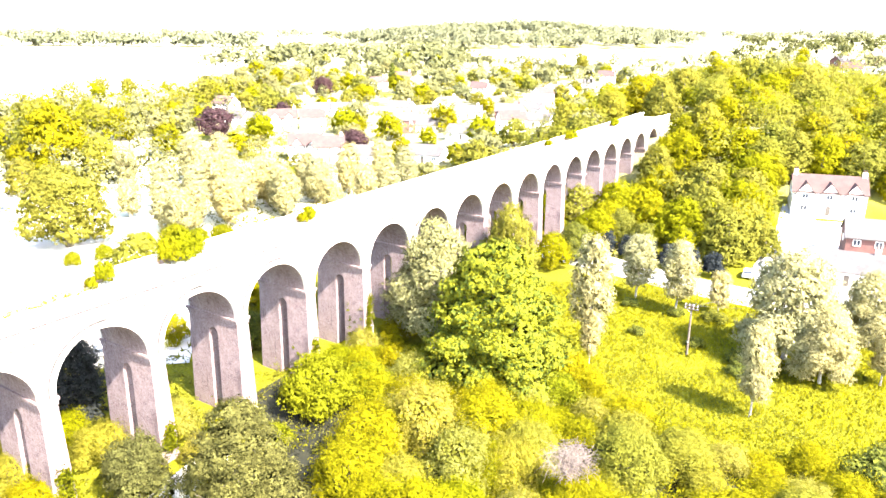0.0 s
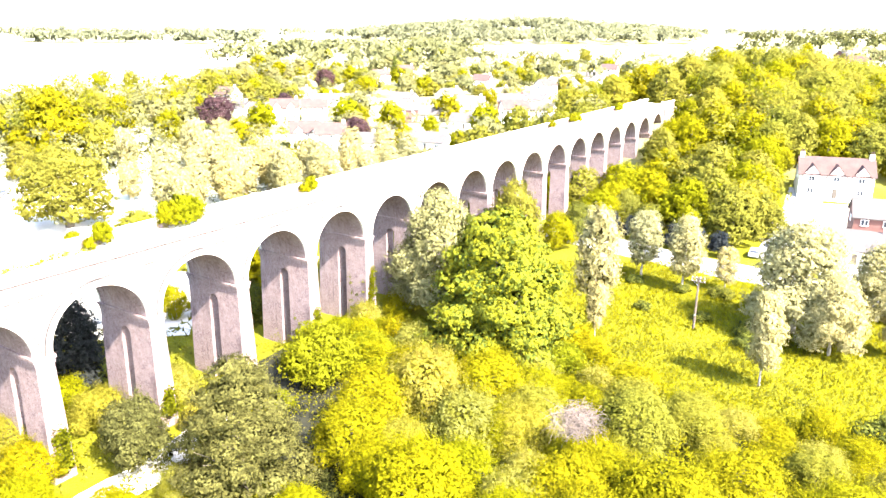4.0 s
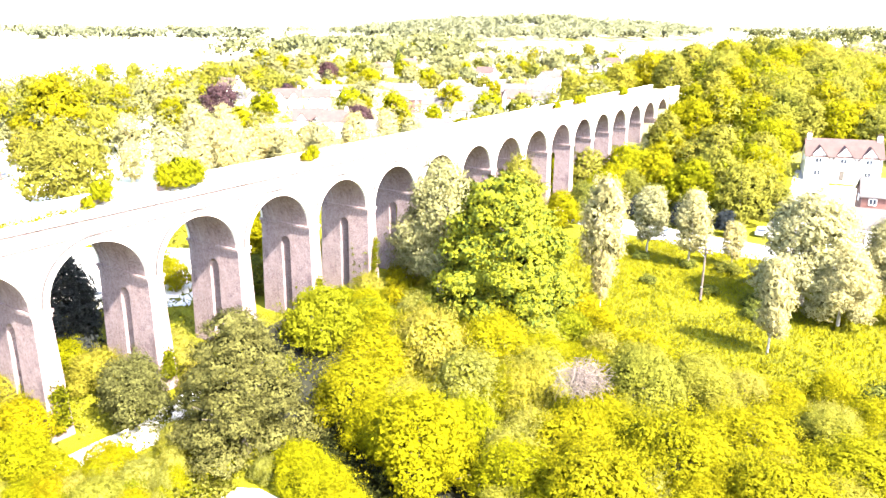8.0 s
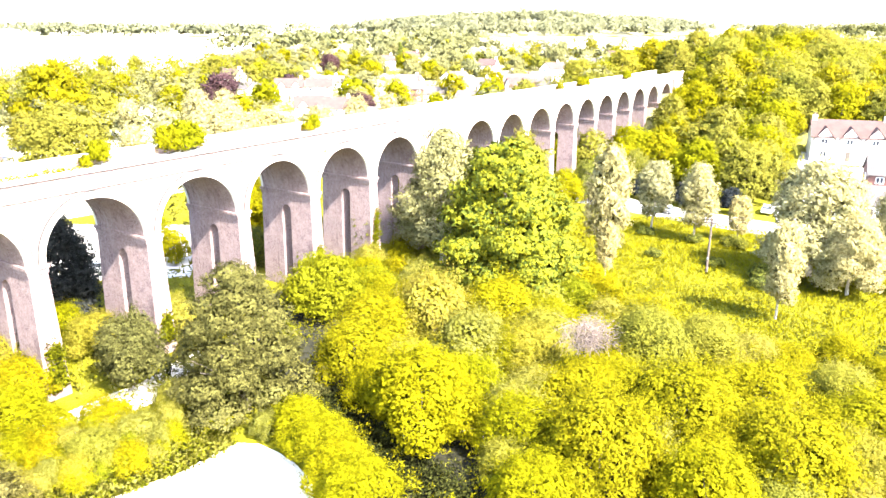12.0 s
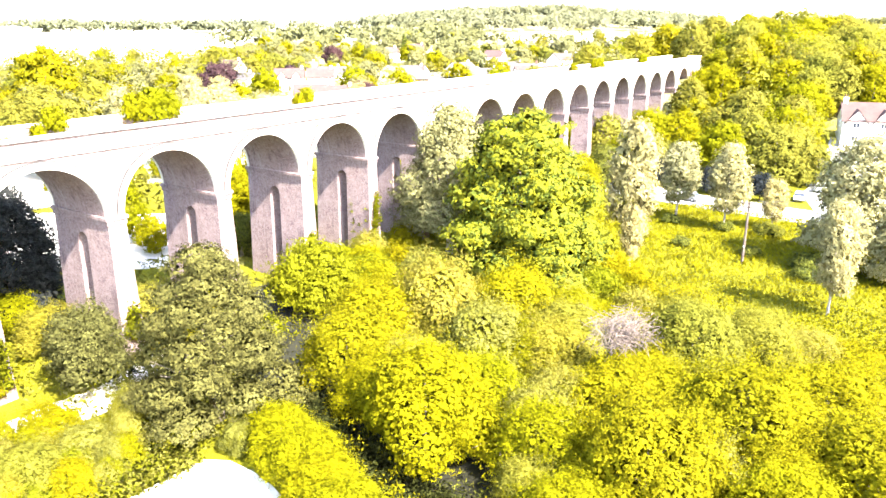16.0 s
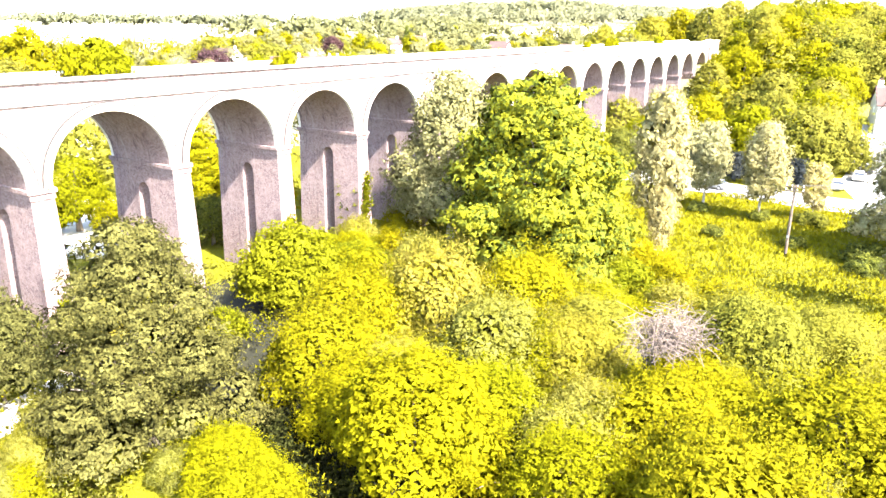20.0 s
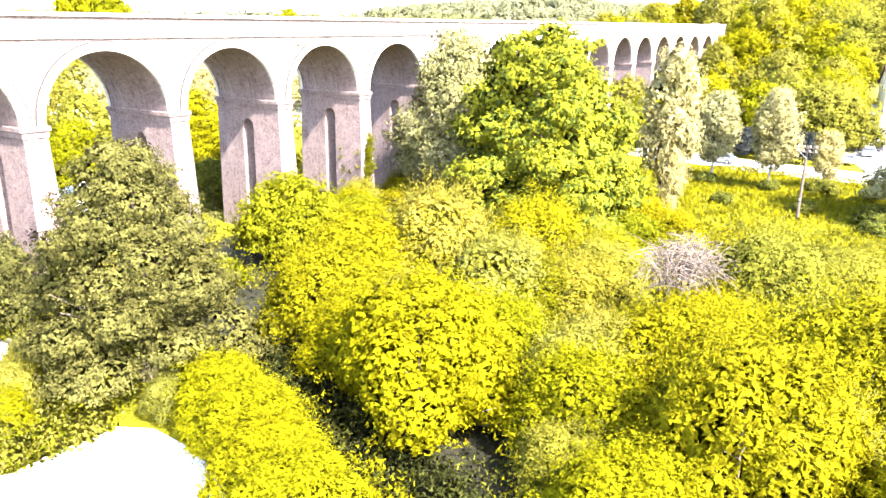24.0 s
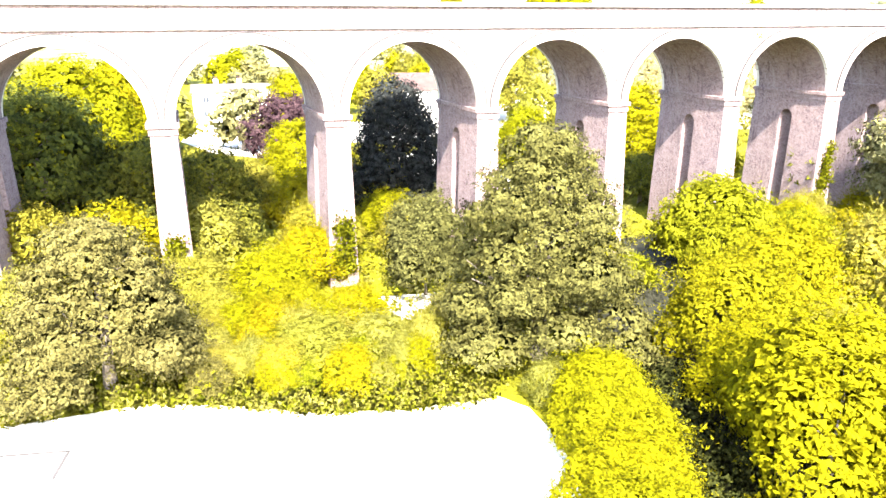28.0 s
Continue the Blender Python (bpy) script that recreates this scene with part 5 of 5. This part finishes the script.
def carpet(name, label, count, area, low, high, length, mat, category="grass", pull=0.6, clump=0.25):
    """Standing blades over an area: area() gives a place or None."""
    pts = []
    while len(pts) < count:
        p = area()
        if p is not None:
            pts.append(p)
    pts = np.array(pts)
    z = np.array([float(ground_z(x, y)) for x, y in pts])
    tall = np.array([noise.noise(Vector((x * clump, y * clump, 3.3))) for x, y in pts])
    h = low + (high - low) * np.clip(0.5 + 0.9 * tall, 0, 1) * rng.uniform(0.4, 1.0, count)
    at = np.column_stack([pts, z + h])
    return tagged(new(name, triangles(name, leaves(rng, at, unit(rng.normal(size=(count, 3)) + np.array([0, 0, 0.5])), length, 0.3, (0, 0, 1), pull, unit(rng.normal(size=(count, 3)) * 0.3 + np.array([0, 0, 1]))), mat)), label, category, kind="stuff")


def meadow_area():
    x, y = rng.uniform(8, 78), rng.uniform(48, 118)
    d = (x - 16) * 0.62 + (y - 141) * 0.78      # towards the road
    if d > -4 or y < 76 - max(x - 10, 0) * 0.75:
        return None
    return x, y


carpet("meadow_grass", "tall sunlit yellow-green meadow grass and nettles", 90000, meadow_area, 0.02, 0.55, 0.42, BLADE)


def thicket_floor():
    x, y = rng.uniform(-52, 40), rng.uniform(36, 84)
    v = (x - AX) * VX + (y - AY) * VY
    if v > 12 or (x < -8 and y < 41.5 + (x + 22) * 0.75 + (3 if x > -17 else 0)):
        return None
    if abs((x + 33) * 0.9 - (y - 46) * 0.42) < 1.5:
        return None
    return x, y


# deep green chosen so the floor paints in the shade between shrubs
carpet("undergrowth", "low brambles and weeds, darkened in colour for the shade under the shrubs", 26000, lambda: (lambda p: p if p and (off_ditch(*p) < 3.4 or p[0] > -6 and rng.random() < 0.4) else None)(thicket_floor()), 0.1, 1.2, 0.26, DEEP, "undergrowth", 0.3)
spots = []
while len(spots) < 3000:
    p = thicket_floor()
    if p and p[0] > -9 and off_ditch(*p) > 1.5 and math.hypot(p[0] - 2.4, p[1] - 47.4) > 1.5 and math.hypot(p[0] - 11.2, p[1] - 53.9) > 2 and p[1] < 80 - max(p[0] - 10, 0) * 0.6:
        h = 1.2 + 2.4 * max(0.0, noise.noise(Vector((p[0] * 0.35, p[1] * 0.35, 7.1))) + 0.35)
        spots.append((p[0], p[1], float(ground_z(*p)) + h, 0.22, 0.42, 14 if p[1] < 58 else 9))
growth("tall_growth", "tall yellow-green willowherb and sallow shoots filling the thicket", "undergrowth", spots, SCRUB, 0.27, pull=0.35, wide=0.5)
# ditch filling, with the shade of its banks painted into the leaves
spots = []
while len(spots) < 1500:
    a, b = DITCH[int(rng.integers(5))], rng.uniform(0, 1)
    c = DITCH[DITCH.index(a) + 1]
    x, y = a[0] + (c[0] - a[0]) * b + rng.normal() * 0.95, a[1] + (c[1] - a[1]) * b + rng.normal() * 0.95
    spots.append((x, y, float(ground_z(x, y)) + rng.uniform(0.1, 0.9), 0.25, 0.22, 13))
growth("ditch_growth", "nettles and brambles in the ditch, its shade put into their colour", "undergrowth", spots, SHADE, 0.22, pull=0.1, wide=0.6)
spots = []
while len(spots) < 900:
    p = thicket_floor()
    if p and p[0] < -8 and off_ditch(*p) > 2.2:
        h = 0.15 + 0.8 * max(0.0, noise.noise(Vector((p[0] * 0.4, p[1] * 0.4, 2.2))) + 0.4)
        spots.append((p[0], p[1], float(ground_z(*p)) + h, 0.26, 0.28, 13))
growth("brambles", "yellow-green brambles along the car park's edge", "brambles", spots, PALESC, 0.27, pull=0.1, wide=0.65)


def back_area():
    x, y = rng.uniform(-110, 20), rng.uniform(50, 240)
    v = (x - AX) * VX + (y - AY) * VY
    if v < 10 or (-106 < x < -76 and 82 < y < 112) or (-98 < x < -60 and 103 < y < 185) or (-66 < x < -36 and 86 < y < 111) or x < -100 and y > 120:
        return None
    return x, y


carpet("back_growth", "rough green growth behind the viaduct", 24000, back_area, 0.2, 1.6, 1.1, MIDGREEN, "undergrowth", 0.3, 0.1)

# ragged growth over the car park's edge, and greener nettles among the brambles
EDGE = ((-33.4, 31.2), (-29.8, 36.6), (-25.9, 39.1), (-22.7, 40.8), (-19.4, 43.7), (-16.8, 47.2))
for name, label, mat, count, length in (("edge_brambles", "straw-coloured brambles spilling over the car park's edge", PALESC, 620, 0.24), ("edge_nettles", "green nettles spilling over the car park's edge", GREENB, 380, 0.22)):
    spots = []
    for i in range(count):
        k = int(rng.integers(5))
        f, out = rng.uniform(0, 1), abs(rng.normal()) * 1.3 - 0.25
        x = EDGE[k][0] + (EDGE[k + 1][0] - EDGE[k][0]) * f - 0.66 * out
        y = EDGE[k][1] + (EDGE[k + 1][1] - EDGE[k][1]) * f + 0.75 * out
        spots.append((x, y, float(ground_z(x, y)) + 0.12 + rng.uniform(0, 0.3) + 0.3 * max(out, 0), 0.2, 0.17, 14))
    growth(name, label, "undergrowth", spots, mat, length, pull=0.1, wide=0.65)
spots = []
while len(spots) < 550:
    p = thicket_floor()
    if p and p[0] < -10 and off_ditch(*p) > 2.2 and noise.noise(Vector((p[0] * 0.3, p[1] * 0.3, 9.2))) > 0.05:
        spots.append((p[0], p[1], float(ground_z(*p)) + rng.uniform(0.5, 2.0), 0.28, 0.35, 14))
growth("nettles", "patches of green nettles among the brambles", "undergrowth", spots, GREENB, 0.26, pull=0.1, wide=0.65)

# ---- car park marking ----
for a, b in (((-31.7, 29.4), (-28.8, 32.3)), ((-28.8, 32.3), (-27.3, 30.9))):
    a, b = Vector((*a, 0)), Vector((*b, 0))
    d = (b - a).normalized()
    n = Vector((-d.y, d.x, 0)) * 0.08
    mesh = mesh_of("line", [a - n, b - n, b + n, a + n] + [p + Vector((0, 0, 0.02)) for p in (a - n, b - n, b + n, a + n)], [(3, 2, 1, 0), (4, 5, 6, 7), (0, 1, 5, 4), (1, 2, 6, 5), (2, 3, 7, 6), (3, 0, 4, 7)], JOINT)
    ob = tagged(new("bay_marking", mesh), "thin dark marking line on the car park", "marking", "car park lines", "structure")
    ob.location.z = 0.062

# ---- the wood on the rise, the village trees, the woods beyond ----
rng = np.random.default_rng(15)
for i in range(36):
    u, v = 168 + 110 * (i % 9 + rng.uniform(0, 1)) / 9, -66 + 96 * (i // 9 + rng.uniform(0, 1)) / 4
    if u < 196 and -4 < v < 12:
        continue
    p = via(u, v)
    if any(math.hypot(p.x - h[0], p.y - h[1]) < 10 for h in RIGHT) or math.hypot(p.x - 83.5, p.y - 149.5) < 14 or p.x > 0.47 * p.y and p.y < 172:
        continue
    plant(mid_kinds[(0, 1, 3, 2, 3)[int(rng.integers(5))]], p.x, p.y, float(rng.uniform(0.85, 1.15)))


def front_garden(x, y, deep):
    """The open lawns and drives on the near side of the village houses."""
    return any(abs(x - h[0] * y / h[1]) < 7.5 and 0 < h[1] - y < deep for h in HOUSES + TOWN)


count = 0
while count < 225:
    if count % 5 < 3:
        x, y = float(rng.uniform(-135, 125)), float(rng.uniform(195, 500))
    else:
        x, y = float(rng.uniform(-340, 380)), float(rng.uniform(165, 640))
    u, v = (x - AX) * UX + (y - AY) * UY, (x - AX) * VX + (y - AY) * VY
    if (v < 16 and u < 320 and v > -75) or y < 0.62 * abs(x) + (60 if x > 0 else 90):
        continue
    if (x < -150 and y > 330 + (x + 270) * 1.1) or (10 < x < 200 and y > 590) or (-125 < x < -72 and 205 < y < 268) or (-125 < x < -68 and y < 190):
        continue
    if any(math.hypot(x - h[0], y - h[1]) < 8.5 for h in HOUSES + TOWN + RIGHT) or front_garden(x, y, 18):
        continue
    s = float(rng.uniform(0.4, 0.8)) if -100 < x < 115 and y < 520 and rng.random() < 0.6 else float(rng.uniform(0.75, 1.1))
    plant(far_kinds[int(rng.integers(5))], x, y, s)
    count += 1


def woods(name, label, count, area, height, radius, per, length, mat):
    """A far wood: many small crowns joined in one."""
    out = []
    made = 0
    while made < count:
        p = area()
        if p is None:
            continue
        made += 1
        h, r = height * rng.uniform(0.75, 1.2), radius * rng.uniform(0.75, 1.25)
        k = max(per // 5, 1)
        d = unit(rng.normal(size=(k, 3)))
        d[:, 2] = np.abs(d[:, 2]) * 1.15 - 0.25
        d = np.repeat(d * rng.uniform(0.8, 1.08, (k, 1)), per // k, 0)
        m = len(d)
        at = np.array([p[0], p[1], float(ground_z(*p)) + h * 0.5]) + d * np.array([r, r, h * 0.5]) + rng.normal(size=(m, 3)) * length * 0.55
        out.append(leaves(rng, at, unit(d + np.array([0, 0, 0.3]) + rng.normal(size=(m, 3)) * 0.35), length, 0.9, facing=unit(d + np.array([0, 0, 0.35]) + np.repeat(rng.normal(size=(k, 3)) * 0.35, per // k, 0) + rng.normal(size=(m, 3)) * 0.15)))
    return tagged(new(name, triangles(name, np.concatenate(out), mat)), label, "woodland", kind="stuff")


def ring_area(a0, a1, r0, r1):
    def area():
        a, r = radians(rng.uniform(a0, a1)), rng.uniform(r0, r1)
        return r * math.sin(a), r * math.cos(a)
    return area


def hill_area():
    x, y = rng.uniform(-130, 320), rng.uniform(770, 990)
    return (x, y) if ((x - 90) / 215) ** 2 + ((y - 890) / 115) ** 2 < 1 else None


# the hill and skyline crowns take their haze from the leaf colour
woods("hill_wood", "dense wood on the far hill, haze put into its grey-green", 520, hill_area, 13, 8, 110, 2.1, HILLLEAF)
woods("skyline_trees", "line of hedgerow trees along the skyline, haze put into the colour", 420, ring_area(-50, 62, 1150, 1700), 13, 11, 80, 3.0, HILLLEAF)
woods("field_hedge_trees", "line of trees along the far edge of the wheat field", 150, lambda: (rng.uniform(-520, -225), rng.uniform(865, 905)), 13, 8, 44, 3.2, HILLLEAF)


def valley():
    a, r = radians(rng.uniform(36, 68)), rng.uniform(235, 430)
    x, y = r * math.sin(a), r * math.cos(a)
    return None if ground_z(x, y) > 9.5 else (x, y)


woods("valley_wood", "broad belt of woodland across the valley", 360, valley, 12, 6.0, 160, 1.2, HAZEGREEN)
woods("slope_wood", "mixed woodland on the far slope", 420, lambda: (lambda p: None if p[1] < 640 and 0.42 < p[0] / p[1] < 0.66 else p)(ring_area(22, 70, 450, 1100)()), 11, 8, 60, 2.6, HAZEGREEN)
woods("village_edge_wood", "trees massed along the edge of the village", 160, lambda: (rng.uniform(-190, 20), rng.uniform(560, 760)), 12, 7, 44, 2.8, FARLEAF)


def gardens():
    x, y = rng.uniform(-150, 125), rng.uniform(200, 560)
    if any(math.hypot(x - h[0], y - h[1]) < 8 for h in HOUSES) or front_garden(x, y, 13) or (x - AX) * VX + (y - AY) * VY < 18 or (x < -84 and y < 275):
        return None
    return x, y


woods("garden_trees", "small garden trees and hedges among the houses", 300, gardens, 5.0, 2.8, 230, 0.44, MIDGREEN)
woods("garden_shrubs", "bright yellow-green garden shrubs among the houses", 130, gardens, 3.8, 2.4, 170, 0.4, LIME)
woods("pale_garden_trees", "pale grey-green trees among the houses", 190, gardens, 6.4, 3.2, 260, 0.46, FARLEAF)
woods("slope_trees", "trees scattered over the valley slope", 140, ring_area(-14, 40, 430, 640), 11, 5.5, 90, 1.7, FARLEAF)


def rise():
    u, v = rng.uniform(118, 330), rng.uniform(-66, 32)
    p = via(u, v)
    if (-4 < v < 13 and u < 198) or (p.x > 0.47 * p.y and p.y < 168) or (u < 150 and v < -45) or math.hypot(p.x - 85, p.y - 154) < 13:
        return None
    return p.x, p.y


def behind_house():
    x, y = rng.uniform(66, 235), rng.uniform(168, 345)
    if any(math.hypot(x - h[0], y - h[1]) < 10 for h in RIGHT) or (x - AX) * VX + (y - AY) * VY > -14 or x > 0.95 * y:
        return None
    return x, y


woods("upper_wood", "green wood standing behind the houses on the rise", 120, behind_house, 11, 5.4, 330, 0.62, MIDGREEN)
woods("upper_wood_dark", "deep green trees in the wood behind the houses", 70, behind_house, 11, 5.4, 330, 0.62, DEEP)
woods("upper_wood_pale", "pale olive trees in the wood behind the houses", 110, behind_house, 11.5, 5.4, 330, 0.62, SALLOW)
for i in range(26):
    p = behind_house()
    if p and p[1] < 250:
        plant(mid_kinds[(0, 2, 1, 3)[i % 4]], p[0], p[1], float(rng.uniform(0.75, 1.0)))
woods("rise_wood", "yellow-green wood covering the rise", 80, rise, 10.5, 5.0, 420, 0.5, LIME)
woods("rise_wood_pale", "pale olive trees mixed in the wood on the rise", 120, rise, 11.5, 5.0, 420, 0.5, SALLOW)
woods("rise_wood_green", "mid-green trees mixed in the wood on the rise", 100, rise, 11, 5.0, 420, 0.5, MIDGREEN)
woods("park_trees", "pale trees beside the lane behind the viaduct", 85, lambda: (lambda x, y: None if (-112 < x < -86 and 232 < y < 262) else (x, y))(rng.uniform(-185, -84), rng.uniform(178, 320)), 11, 4.6, 260, 0.7, FARLEAF)

def park():
    x, y = rng.uniform(-200, -98), rng.uniform(205, 400)
    if (-114 < x < -84 and 230 < y < 264) or y > 330 + (x + 270) * 0.9 or x < -0.62 * y - 12:
        return None
    return x, y


woods("park_wood_green", "green trees massed beyond the lane behind the viaduct", 70, park, 12, 5.0, 230, 0.8, MIDGREEN)
woods("park_wood_bright", "yellow-green trees massed beyond the lane behind the viaduct", 45, park, 11, 4.6, 230, 0.8, LIME)
rng = np.random.default_rng(33)
for i in range(46):
    f, out = i / 45, float(rng.uniform(0.1, 1.0)) ** 1.3 * 7.5
    x, y = -33.5 + 16.0 * f - 0.66 * out, 32.8 + 14.6 * f + 0.75 * out
    if math.hypot(x + 32.2, y - 34.8) < 4.5 or math.hypot(x + 17.2, y - 52.2) < 5.5 or abs((x + 33) * 0.9 - (y - 46) * 0.42) < 1.6:
        continue
    plant((green_bush, fine_kinds[4], fine_kinds[1], fine_kinds[3], grey_bush, fine_kinds[2])[(0, 1, 2, 1, 3, 0, 5, 1, 4)[i % 9]], x, y, float(rng.uniform(0.2, 0.32)) + 0.02 * out, tall=float(rng.uniform(0.8, 1.25)))
